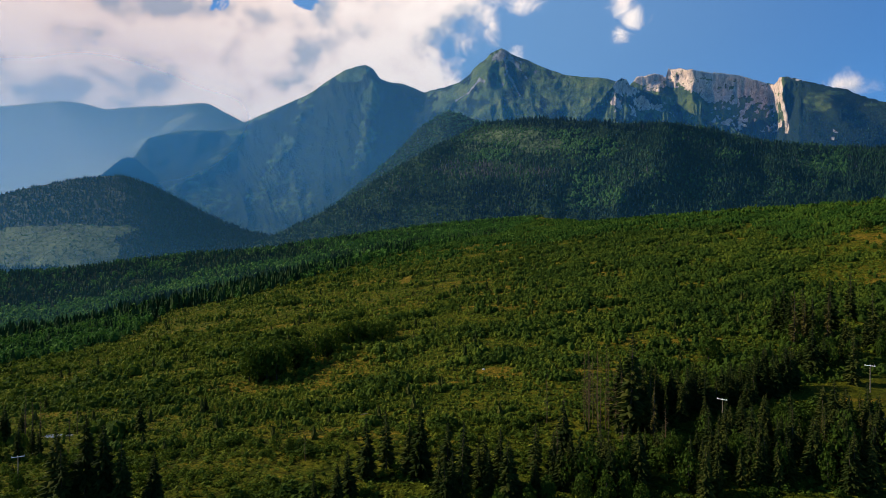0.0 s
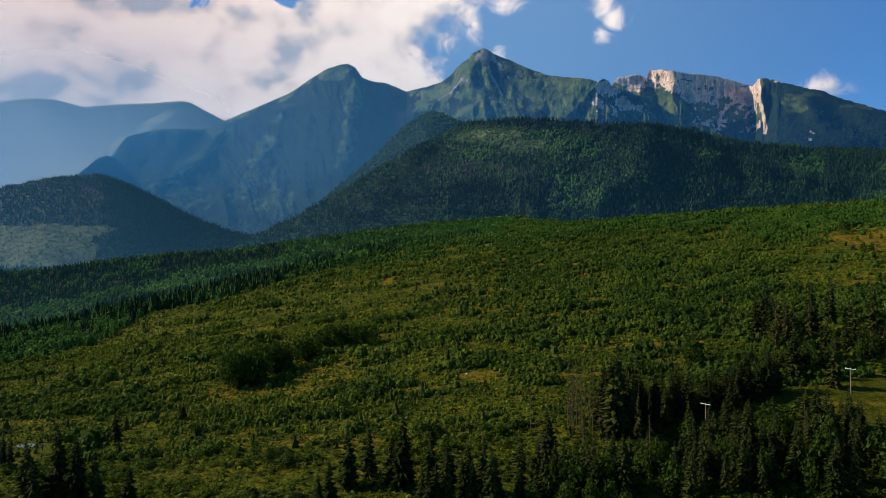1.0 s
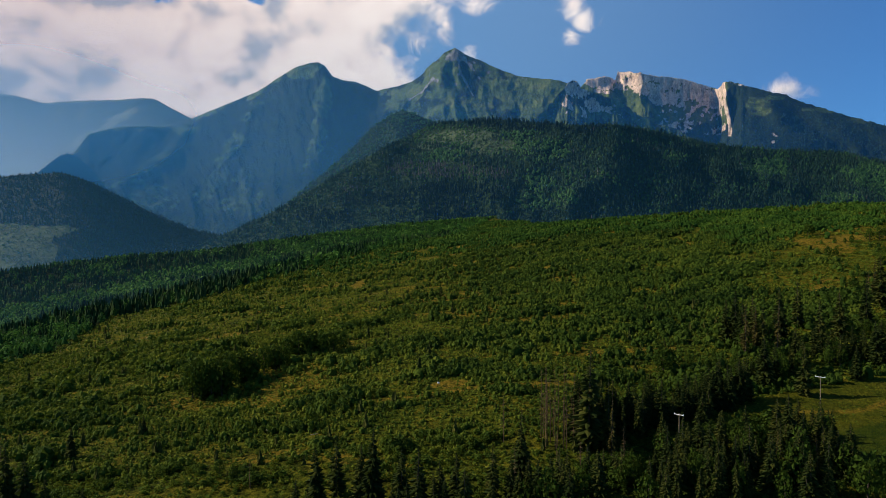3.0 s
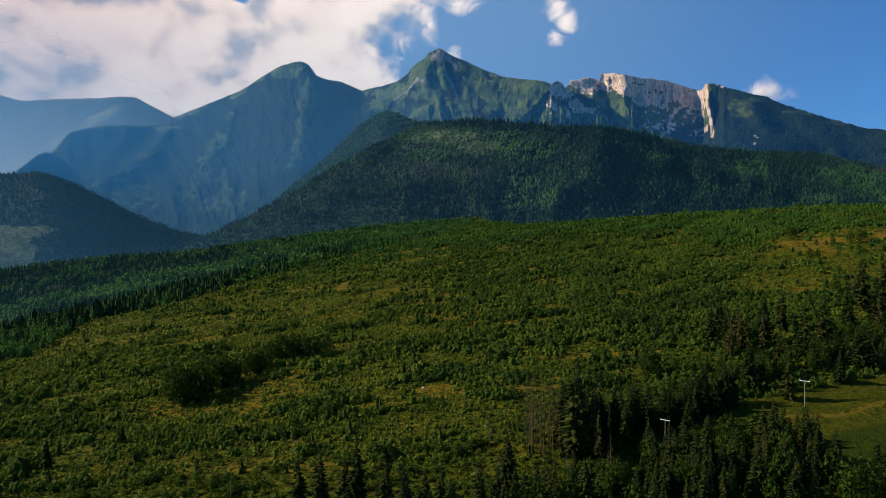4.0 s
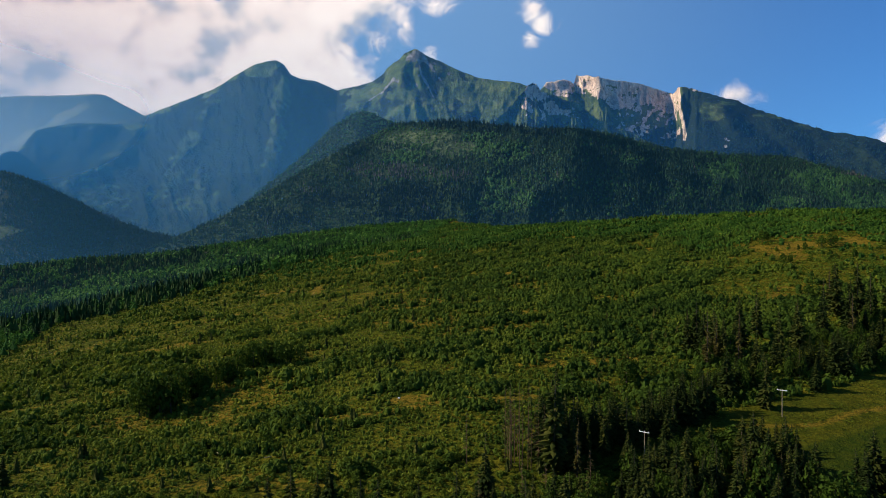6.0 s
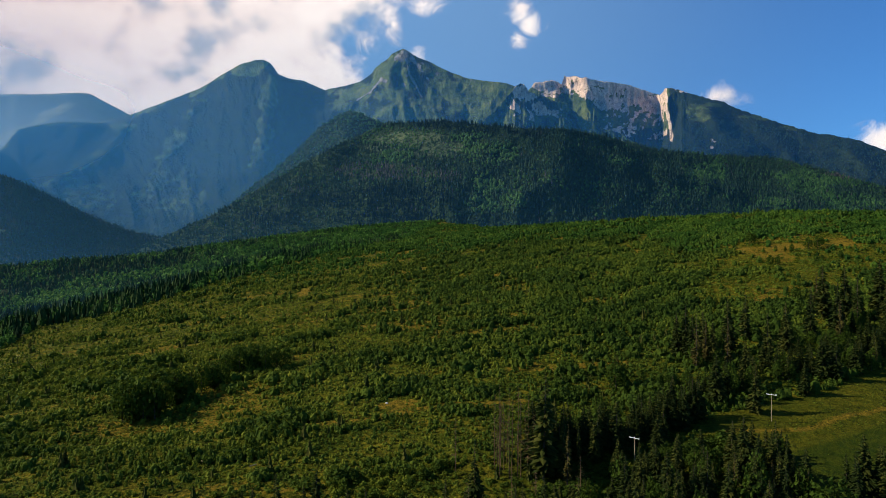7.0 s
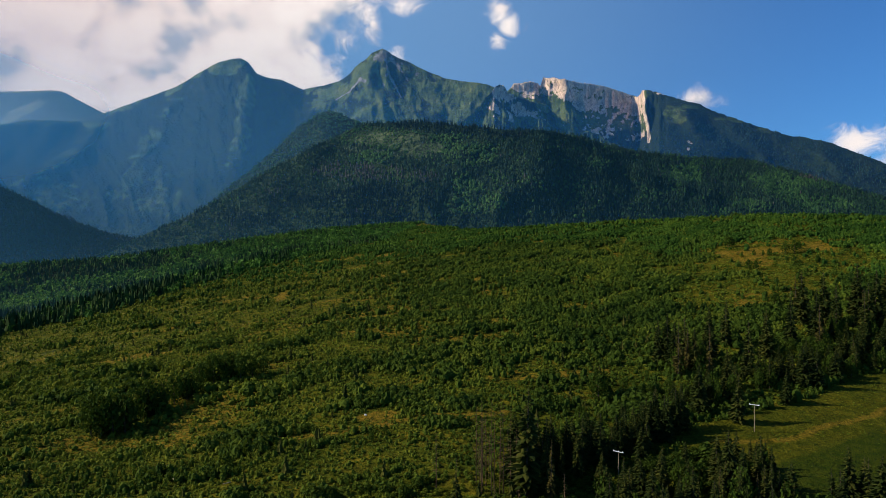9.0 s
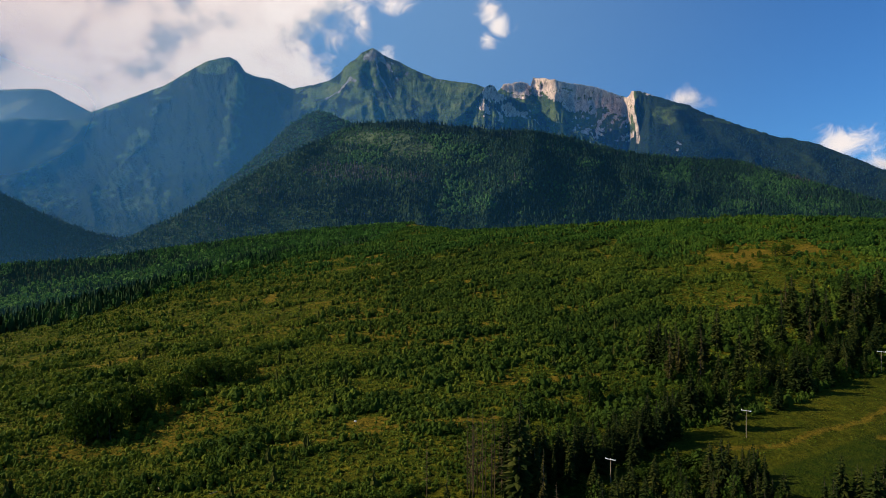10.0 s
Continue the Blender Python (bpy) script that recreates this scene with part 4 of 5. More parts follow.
def bush(n, size, rng, sides=5):
    """A leafy sapling: loose leaf triangles about a dense core, tinted darker to paint the shade inside."""
    v, f = card_cloud(n, (1, 1, 1), size, rng, 0.3, tri=True)
    ang = np.arange(sides) * 2 * np.pi / sides + rng.random() * 6
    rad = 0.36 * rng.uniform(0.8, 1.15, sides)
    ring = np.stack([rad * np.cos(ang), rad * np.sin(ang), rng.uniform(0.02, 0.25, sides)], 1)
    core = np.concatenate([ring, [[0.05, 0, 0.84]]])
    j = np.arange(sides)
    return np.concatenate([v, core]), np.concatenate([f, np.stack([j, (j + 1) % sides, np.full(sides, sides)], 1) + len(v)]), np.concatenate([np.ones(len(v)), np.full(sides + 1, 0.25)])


def crown(rng, rings, seg, leaves, size):
    """A leafy crown of height 1: an uneven domed body with tufts of leaves standing out of it."""
    V, F = [], []
    bulge = rng.uniform(0.85, 1.15, seg)
    for z in rings:
        ang = np.arange(seg) * 2 * np.pi / seg + rng.uniform(0, 1)
        r = 0.46 * math.sin(math.pi * (0.30 + 0.62 * z)) ** 0.8 * bulge * rng.uniform(0.72, 1.2, seg)
        V.append(np.stack([r * np.cos(ang), r * np.sin(ang), z + rng.uniform(-0.07, 0.07, seg)], 1))
    V.append(np.array([[rng.uniform(-0.1, 0.1), rng.uniform(-0.1, 0.1), 0.95]]))
    j, k = np.arange(seg), (np.arange(seg) + 1) % seg
    for i in range(len(rings) - 1):
        b, t = i * seg, (i + 1) * seg
        F += [np.stack([b + j, b + k, t + k], 1), np.stack([b + j, t + k, t + j], 1)]
    b = (len(rings) - 1) * seg
    F.append(np.stack([b + j, b + k, np.full(seg, len(rings) * seg)], 1))
    V, F = np.concatenate(V), np.concatenate(F)
    if leaves:
        d = rng.normal(size=(leaves, 3))
        d[:, 2] = np.abs(d[:, 2]) * 0.9
        d /= np.linalg.norm(d, axis=1, keepdims=True)
        c = d * np.array([0.45, 0.45, 0.52]) * rng.uniform(0.8, 1.12, (leaves, 1)) + (0, 0, 0.45)
        t = np.cross(d, rng.normal(size=(leaves, 3)))
        t /= np.linalg.norm(t, axis=1, keepdims=True)
        w = size * rng.uniform(0.6, 1.3, (leaves, 1))
        tip = c + (np.cross(d, t) + 0.5 * d) * w * 1.2
        F = np.concatenate([F, np.arange(3 * leaves).reshape(-1, 3) + len(V)])
        V = np.concatenate([V, np.stack([c - t * w, c + t * w, tip], 1).reshape(-1, 3)])
    return V, F


def cone_tree(tiers, seg, width, rng, bare=0.06):
    """A small spruce: stacked ragged skirts. Returns verts and triangles for a height of 1."""
    vs, fs, k = [], [], 0
    for i in range(tiers):
        z0 = bare + (1 - bare) * i / tiers
        z1 = min(1.0, z0 + (1 - bare) * 1.75 / tiers)
        r = width * (1 - i / tiers) ** 0.85 * rng.uniform(0.85, 1.1)
        ang = np.arange(seg) * 2 * np.pi / seg + rng.random() * 6
        rad = r * np.where(np.arange(seg) % 2, 0.5, 1.0) * rng.uniform(0.8, 1.15, seg)
        ring = np.stack([rad * np.cos(ang), rad * np.sin(ang), z0 - 0.03 + rng.uniform(-0.02, 0.02, seg)], 1)
        vs += [ring, np.array([[0, 0, z1]])]
        j = np.arange(seg)
        fs.append(np.stack([k + j, k + (j + 1) % seg, np.full(seg, k + seg)], 1))
        k += seg + 1
    return np.concatenate(vs), np.concatenate(fs)


def scatter(name, templates, pos, size, width, tint, mat, label, category):
    """Many plants joined into one object of stuff."""
    rng = RNG
    pick = rng.integers(0, len(templates), len(pos))
    ang = rng.uniform(0, 2 * np.pi, len(pos))
    vs, fs, ts, k = [], [], [], 0
    for i, (tv, tf, *shade) in enumerate(templates):
        m = pick == i
        n = m.sum()
        if not n:
            continue
        c, s = np.cos(ang[m])[:, None], np.sin(ang[m])[:, None]
        x = (tv[:, 0] * c - tv[:, 1] * s) * width[m][:, None]
        y = (tv[:, 0] * s + tv[:, 1] * c) * width[m][:, None]
        z = tv[:, 2] * size[m][:, None]
        v = np.stack([x, y, z], -1) + pos[m][:, None]
        vs.append(v.reshape(-1, 3))
        fs.append((tf[None] + (k + np.arange(n) * len(tv))[:, None, None]).reshape(-1, tf.shape[1]))
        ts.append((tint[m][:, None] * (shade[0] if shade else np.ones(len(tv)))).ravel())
        k += n * len(tv)
    me = mesh_of(name, np.concatenate(vs), np.concatenate(fs), mat, False, tint=np.concatenate(ts))
    return tagged(new(name, me), label, category, kind="stuff")


def hill_points(n, a_lo, a_hi, y_lo, y_hi):
    a = RNG.uniform(a_lo, a_hi, n)
    y = np.sqrt(RNG.uniform(y_lo ** 2, y_hi ** 2, n))
    return a * y, y


def on_ground(x, y, sink=0.1):
    return np.stack([x, y, near_hill(x, y) - sink], 1)


def sheet_points(v, n, keep):
    """n random places on a mountain's sheet, by area, where keep(x, y, z) says so."""
    p, du, dv = v[:-1, :-1], v[:-1, 1:] - v[:-1, :-1], v[1:, :-1] - v[:-1, :-1]
    area = np.abs(np.cross(du, dv)[..., 2]).ravel()
    cell = RNG.choice(area.size, n, p=area / area.sum())
    s, t = RNG.random((2, n, 1))
    q = p.reshape(-1, 3)[cell] + s * du.reshape(-1, 3)[cell] + t * dv.reshape(-1, 3)[cell]
    return q[keep(q[:, 0], q[:, 1], q[:, 2]) > RNG.random(n)]


def slope_shrubs():
    free = None
    for lo, hi, count, rings, seg, leaves, size in ((150, 330, 30000, (0.08, 0.42, 0.74), 5, 8, 0.17), (330, 480, 30000, (0.10, 0.55), 4, 6, 0.20), (480, 790, 38000, (0.12, 0.60), 4, 2, 0.26)):
        shapes = [crown(RNG, rings, seg, leaves, size) for _ in range(8)] + [bush(2 * leaves + 3, 1.35 * size, RNG, 4)[:2] for _ in range(8)]
        x, y = hill_points(count, -0.72, 1.04, lo, hi)
        a = x / y
        thick = step01(fbm(x / 26, y / 15, 5, 51, 0.6), -0.04, 0.20)
        dens = 0.72 + 0.28 * thick
        dens = dens * (1 - np.maximum(0.70 * bands(x, y), 0.95 * path_strip(x, y))) * (1 - 0.58 * clearing(x, y) - 0.38 * driest(x, y) * clearing(x, y)) * (1 - step01(meadow(x, y), 0, 0.4)) * (1 - 0.97 * pond_bank(x, y))
        dens = dens * (1 - step01(y - wood_edge(a), 0, 15))
        wooded = step01(a + 0.10 * fbm(x / 60, y / 60, 3, 53), 0.0, 0.28) * step01(y, 270, 340) * (1 - clearing(x, y))
        k = RNG.random(len(x)) < np.maximum(dens, 0) * (1 - wooded * 0.8)
        x, y, wooded, a, thick = x[k], y[k], wooded[k], a[k], thick[k]
        tall = step01(fbm(x / 30, y / 17, 4, 55), -0.06, 0.18) * thick
        knot = step01(fbm(x / 11, y / 7.5, 3, 58, 0.6), -0.02, 0.22)
        h = (0.7 + 1.2 * RNG.random(len(x)) ** 2 + (0.7 + 2.3 * RNG.random(len(x)) ** 1.5) * tall + 0.4 * thick + 1.5 * knot * (0.4 + 0.6 * thick)) * (0.88 + 0.3 * wooded + 0.22 * (1 - step01(a, -0.12, 0.05)) * step01(y, 270, 330))
        low = clearing(x, y)
        h = h * (1 - 0.52 * low)
        h = h * 0.92
        w = h * RNG.uniform(0.65, 1.05, len(x)) + 0.3 + 0.4 * low
        # tint paints in shade on the right and some lens falloff near the foot
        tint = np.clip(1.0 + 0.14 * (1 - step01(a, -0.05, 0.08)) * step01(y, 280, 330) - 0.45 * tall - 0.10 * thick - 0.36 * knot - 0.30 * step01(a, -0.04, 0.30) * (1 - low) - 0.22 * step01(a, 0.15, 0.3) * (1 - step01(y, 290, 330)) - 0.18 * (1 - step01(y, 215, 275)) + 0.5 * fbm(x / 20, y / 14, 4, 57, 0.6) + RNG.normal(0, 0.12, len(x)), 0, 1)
        belt = np.exp(-((y - 236 + 0.15 * x) / 9) ** 2) * step01(x, -95, -70) * (1 - step01(x, -15, 10)) * step01(fbm(x / 12, y / 9, 3, 56), -0.25, 0.1)
        h, tint = h + 0.9 * belt, np.clip(tint - 0.40 * belt, 0, 1)
        p = on_ground(x, y)
        m = y > 205
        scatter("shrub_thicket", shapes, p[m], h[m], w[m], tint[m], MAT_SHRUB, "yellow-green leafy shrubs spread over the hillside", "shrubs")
        if free is None:
            free = p[~m], h[~m], tint[~m]
    # young spruces among the shrubs
    sx, sy = hill_points(1500, -0.72, 0.5, 190, 640)
    k = (RNG.random(len(sx)) < step01(fbm(sx / 34, sy / 22, 4, 59), -0.1, 0.3)) & (sy < wood_edge(sx / sy) + 5) & (meadow(sx, sy) < 0.1) & (clearing(sx, sy) < 0.4)
    sx, sy = sx[k], sy[k]
    sh = 2.2 + 4.0 * RNG.random(len(sx)) ** 1.8
    scatter("young_spruces", [cone_tree(5, 8, 0.30, RNG, 0.0) for _ in range(6)], on_ground(sx, sy), sh, sh, 0.35 + RNG.random(len(sx)) * 0.65, MAT_SPRUCE, "dark young spruces scattered among the shrubs", "trees")
    # tall grass and herbs between the shrubs
    gx, gy = hill_points(42000, -0.72, 1.0, 150, 430)
    ga = gx / gy
    k = RNG.random(len(gx)) < (1 - 0.9 * mown(gx, gy)) * (1 - 0.8 * pond_bank(gx, gy)) * (1 - step01(gy - wood_edge(ga), -15, 10)) * (0.3 + 0.7 * step01(fbm(gx / 18, gy / 18, 4, 93), -0.3, 0.2))
    gx, gy = gx[k], gy[k]
    gh = RNG.uniform(0.3, 0.85, len(gx)) * (1 - 0.5 * meadow(gx, gy))
    # darker near the foot: partly lens falloff put into the grass colour
    gt = np.clip(0.65 - 0.16 * (1 - step01(gy, 215, 275)) + 0.4 * fbm(gx / 25, gy / 25, 4, 95) + RNG.normal(0, 0.2, len(gx)), 0, 1)
    tuft = [card_cloud(4, (1, 1, 1), 0.5, RNG, 0.5, tri=True) for _ in range(6)]
    scatter("tall_grass", tuft, on_ground(gx, gy, 0.05), gh, gh * 2.4, gt, MAT_SHRUB, "tall yellow-green grass and herbs between the shrubs", "grass")
    # rough grass and herbs of the clearing
    cx, cy = RNG.uniform(190, 410, 20000), RNG.uniform(320, 525, 20000)
    k = RNG.random(len(cx)) < clearing(cx, cy) * (1 - 0.85 * driest(cx, cy)) * (0.35 + 0.65 * step01(fbm(cx / 12, cy / 9, 4, 94), -0.15, 0.15))
    cx, cy = cx[k], cy[k]
    ch = RNG.uniform(0.3, 0.8, len(cx)) + 0.5 * step01(fbm(cx / 10, cy / 8, 3, 96), 0.1, 0.3)
    ct = np.clip(0.62 + 0.5 * fbm(cx / 14, cy / 10, 4, 97) + RNG.normal(0, 0.12, len(cx)), 0, 1)
    scatter("tall_grass", tuft, on_ground(cx, cy, 0.05), ch, ch * 2.6, ct, MAT_SHRUB, "rough yellow-green grass in the clearing on the dome", "grass")
    return free


def dome_wood():
    for lo, hi, count, rings, seg, leaves, size in ((270, 430, 24000, (0.10, 0.50), 5, 7, 0.19), (430, 650, 36000, (0.10, 0.55), 5, 5, 0.20), (650, 1330, 60000, (0.12, 0.60), 4, 2, 0.24)):
        shapes = [crown(RNG, rings, seg, leaves, size) for _ in range(14)]
        x, y = hill_points(count, -0.32, 1.04, lo, hi)
        a = x / y
        yc = np.interp(a, [-0.3, 0.02, 0.15, 0.22, 0.3, 0.42, 0.55, 0.7, 0.9, 1.2], [1000, 1000, 1150, 1010, 850, 750, 680, 620, 550, 470])
        wooded = step01(a + 0.10 * fbm(x / 60, y / 60, 3, 53), -0.02, 0.26) * step01(y, 270, 350)
        wooded = np.maximum(wooded, step01(y + 40 * fbm(x / 50, y / 50, 3, 64), 540, 860) * step01(a, -0.30, 0.02)) * (1 - step01(y - wood_edge(a), -15, 10))
        keep = wooded * (1 - 0.97 * clearing(x, y)) * (y < yc + 30) * (1 - step01(meadow(x, y), 0, 0.3)) * step01(fbm(x / 30, y / 30, 4, 61), -0.55, -0.05) * (0.35 + 0.65 * step01(fbm(x / 16, y / 10, 3, 60), -0.35, -0.05))
        keep = keep * (1 - 0.6 * step01(bands(x, y), 0.5, 0.95)) * (1 - 0.95 * path_strip(x, y))
        k = RNG.random(len(x)) < keep
        x, y = x[k], y[k]
        knot = step01(fbm(x / 14, y / 10, 3, 62, 0.6), -0.05, 0.25)
        h = 2.0 + 1.6 * RNG.random(len(x)) ** 1.5 + 1.7 * knot + 1.0 * step01(y, 500, 750)
        h = h * 0.88
        w = h * RNG.uniform(0.75, 1.10, len(x))
        tint = np.clip(0.66 + 0.16 * (1 - step01(a[k], 0.05, 0.30)) - 0.40 * knot + 0.5 * fbm(x / 30, y / 20, 4, 63, 0.6) + 0.4 * fbm(x / 90, y / 50, 3, 66) + RNG.normal(0, 0.09, len(x)), 0, 1)
        crest = (y > yc[k] - 190 + 60 * fbm(x / 40, y / 40, 3, 68)) | (y > 700)
        for sel, mat, lab in ((crest, MAT_EDGE_LEAF, "dense young broadleaf wood along the crest, deep green"), (~crest, MAT_WOOD, "dense young broadleaf wood, fresh green")):
            if sel.any():
                scatter("young_wood", shapes, on_ground(x[sel], y[sel], 0.2), h[sel], w[sel], tint[sel], mat, lab, "trees")


def left_woods():
    cone = [cone_tree(3, 6, 0.18, RNG) for _ in range(8)]
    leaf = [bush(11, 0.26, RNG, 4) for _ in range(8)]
    x, y = hill_points(23000, -0.80, 0.2, 370, 1330)
    a = x / y
    inside = step01(y - wood_edge(a) + 14 * fbm(x / 30, y / 30, 3, 65), -16, 0)
    k = RNG.random(len(x)) < inside
    x, y, a = x[k], y[k], a[k]
    west = 1 - step01(a, -0.30, -0.12)
    old = y - np.interp(a, [-0.9, -0.68, -0.5, -0.42, -0.3, -0.23, -0.1, 0.0], [540, 590, 635, 650, 690, 740, 850, 930]) + 22 * fbm(x / 60, y / 40, 3, 67)
    belt = step01(old, 45 + 40 * step01(a, -0.56, -0.44), 75 + 40 * step01(a, -0.56, -0.44)) * (1 - step01(old, 190, 225))
    patch = fbm(x / 45, y / 45, 3, 68)
    leafy = west * (0.10 + 0.74 * belt + 0.20 * step01(old, 320, 400) + 0.55 * (1 - step01(old, -25, 0)) + 0.18 * (1 - step01(old, 0, 60))) + (1 - west) * 0.6
    leafy = leafy + (0.5 * step01(patch, 0.15, 0.35) - 0.4 * step01(-patch, 0.15, 0.35)) * np.where((old > 0) & (old < 65), 0.5, 1.0)
    is_leaf = RNG.random(len(x)) < np.clip(leafy, 0.03, 0.95)
    p = on_ground(x, y, 0.3)
    tint = np.clip(0.58 + 0.5 * fbm(x / 50, y / 35, 4, 69) + 0.5 * fbm(x / 22, y / 18, 2, 70) - 0.22 * west * (1 - step01(old, -10, 10)) + 0.25 * belt * west + RNG.normal(0, 0.15, len(x)), 0, 1)
    h = (RNG.uniform(7, 11, len(x)) + RNG.uniform(1, 6, len(x)) * step01(old, -12, 0) * (1 - step01(old, 80, 110))) * (1 - 0.35 * step01(a, -0.1, 0.12))
    m = ~is_leaf
    scatter("spruce_wood", cone, p[m], h[m], h[m] * 1.35, tint[m], MAT_WOOD_SPRUCE, "dark spruce wood along the upper edge of the meadow", "trees")
    m = is_leaf
    h2 = RNG.uniform(6, 10, len(x)) * (1 - 0.3 * step01(a, -0.1, 0.12))
    near = y < 740
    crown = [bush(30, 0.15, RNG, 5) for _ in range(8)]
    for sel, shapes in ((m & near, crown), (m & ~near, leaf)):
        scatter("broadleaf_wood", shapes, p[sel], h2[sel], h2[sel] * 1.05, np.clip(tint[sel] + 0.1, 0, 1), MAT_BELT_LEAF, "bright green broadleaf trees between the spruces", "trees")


def far_woods(sheets):
    cone = [cone_tree(2 + k % 2, 5, 0.17, RNG) for k in range(8)]
    leaf = [crown(RNG, (0.10, 0.55), 5, 3, 0.22) for _ in range(8)]
    v = sheets["foothill"][1]
    p = sheet_points(v, 40000, lambda x, y, z: (x / y < 1.03) * (1.0 - 0.35 * step01(fbm(x / 120, y / 120, 3, 81), 0.2, 0.4)))
    n = fbm(p[:, 0] / 130, p[:, 2] / 80, 4, 83)
    A, E = p[:, 0] / p[:, 1], (p[:, 2] - EYE) / p[:, 1]
    pale = spots(A, E, PALE, 0.5 * n)
    k = RNG.random(len(p)) > 0.55 * pale
    p, n, A, E, pale = p[k], n[k], A[k], E[k], pale[k]
    stand = spots(A, E, STANDS, 0.9 * n)
    dark = spots(A, E, SHADE_AND_DARKS, 0.5 * n)
    is_leaf = RNG.random(len(p)) < np.clip(0.05 + 0.3 * step01(n, 0.12, 0.4) * step01(A, -0.02, 0.08) + 0.06 * step01(A, 0.55, 0.8) + 0.9 * stand * (1 - 0.35 * step01(A, 0.4, 0.5)) - dark, 0, 0.94)
    h = RNG.uniform(8, 16, len(p)) * (1 - 0.35 * pale) * np.where(is_leaf, 0.7, 1.0) * (0.78 + 0.22 * step01(A, -0.04, 0.06))
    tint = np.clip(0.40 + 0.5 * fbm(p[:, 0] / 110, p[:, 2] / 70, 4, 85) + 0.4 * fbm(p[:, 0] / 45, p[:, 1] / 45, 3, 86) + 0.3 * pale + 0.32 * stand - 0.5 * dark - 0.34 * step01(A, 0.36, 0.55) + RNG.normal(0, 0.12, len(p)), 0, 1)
    dead = ((RNG.random(len(p)) < 0.8 * spots(A, E, GREYS, 0.9 * n)) | (RNG.random(len(p)) < 0.012)) & ~is_leaf
    # darker needles and half the tint carry the painted crest shade
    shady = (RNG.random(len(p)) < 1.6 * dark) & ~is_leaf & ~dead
    scatter("spruce_forest", cone, p[shady], h[shady] * 1.1, h[shady] * 1.7, 0.5 * tint[shady], MAT_DISTANT, "spruces of the foothill, darkened to imitate cloud shade on its crest", "forest")
    m = ~is_leaf & ~dead & ~shady
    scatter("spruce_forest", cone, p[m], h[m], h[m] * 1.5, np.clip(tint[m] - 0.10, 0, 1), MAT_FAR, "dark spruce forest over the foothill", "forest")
    m = is_leaf
    scatter("broadleaf_forest", leaf, p[m], h[m], h[m] * 0.95, np.clip(tint[m] + 0.10, 0, 1), MAT_FAR_LEAF, "green broadleaf stands in the spruce forest", "forest")
    m = dead
    scatter("dead_spruce_stand", cone, p[m], h[m], h[m] * 1.1, tint[m], MAT_GREY, "grey-brown dead spruces within the foothill forest", "forest")
    small = [cone_tree(2, 5, 0.2, RNG) for _ in range(5)]
    p = sheet_points(sheets["cliff"][1], 15000, lambda x, y, z: step01(x / y, 0.525, 0.54) * (x / y < 1.08) * (z > 120) * (z < 760) * (1 - 0.9 * step01(cover_cliff(x, z, x / y, (z - EYE) / y, 0 * x)[1], 0.3, 0.6)))
    h = RNG.uniform(8, 14, len(p))
    scatter("spruce_forest", small, p, h, h * 1.4, np.clip(0.4 + 0.5 * fbm(p[:, 0] / 90, p[:, 2] / 90, 4, 91) + RNG.normal(0, 0.15, len(p)), 0, 1), MAT_FAR, "dark spruce forest on the flank of the limestone mountain", "forest")
    everywhere = lambda x, y, z: 1.0 + 0 * x
    below_grass = lambda x, y, z: (1 - step01(z, 330, 620)) * step01(fbm(x / 140, z / 140, 3, 88), -0.35, 0.1) * (x / y < 0.1)
    unfelled = lambda x, y, z: 1 - cover_felled(x, z, x / y, (z - EYE) / y, 0)[1]
    for key, n, tall, keep, lab in (("twin", 9000, (8, 13), below_grass, "dark spruce forest on the mountain's lower slopes"), ("shoulder", 8000, (7, 12), everywhere, "dark spruce forest on the steep ridge"),
                                    ("left", 22000, (6, 10), unfelled, "dark spruce forest on the hill beyond the valley"), ("knob", 1800, (6, 11), everywhere, "dark spruce forest on a knoll")):
        p = sheet_points(sheets[key][1], n, keep)
        h = RNG.uniform(*tall, len(p))
        tint = np.clip((0.75 if key == "shoulder" else 0.42) + 0.5 * fbm(p[:, 0] / 90, p[:, 2] / 70, 4, 87) + RNG.normal(0, 0.12, len(p)), 0, 1)
        mixed = (key == "shoulder") & (RNG.random(len(p)) < 0.25 + 0.9 * step01(fbm(p[:, 0] / 120, p[:, 2] / 90, 4, 89), -0.1, 0.25))
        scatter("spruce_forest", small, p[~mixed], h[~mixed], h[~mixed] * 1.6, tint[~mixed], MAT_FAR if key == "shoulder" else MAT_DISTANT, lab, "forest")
        if mixed.any():
            scatter("broadleaf_forest", leaf, p[mixed], h[mixed] * 0.8, h[mixed] * 1.1, tint[mixed], MAT_FAR_LEAF, "grey-green broadleaf stands on the steep ridge", "forest")


def felled_brush(sheets):
    p = sheet_points(sheets["left"][1], 30000, lambda x, y, z: 0.45 * cover_felled(x, z, x / y, (z - EYE) / y, 0)[1])
    h = RNG.uniform(1.5, 4.0, len(p))
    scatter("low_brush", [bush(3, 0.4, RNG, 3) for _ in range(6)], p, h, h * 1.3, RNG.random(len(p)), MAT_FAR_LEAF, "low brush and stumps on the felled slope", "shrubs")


def part(name, me, parent, label=""):
    ob = new(name, me)
    ob.parent = parent
    if label:
        ob["label"] = label
    return ob


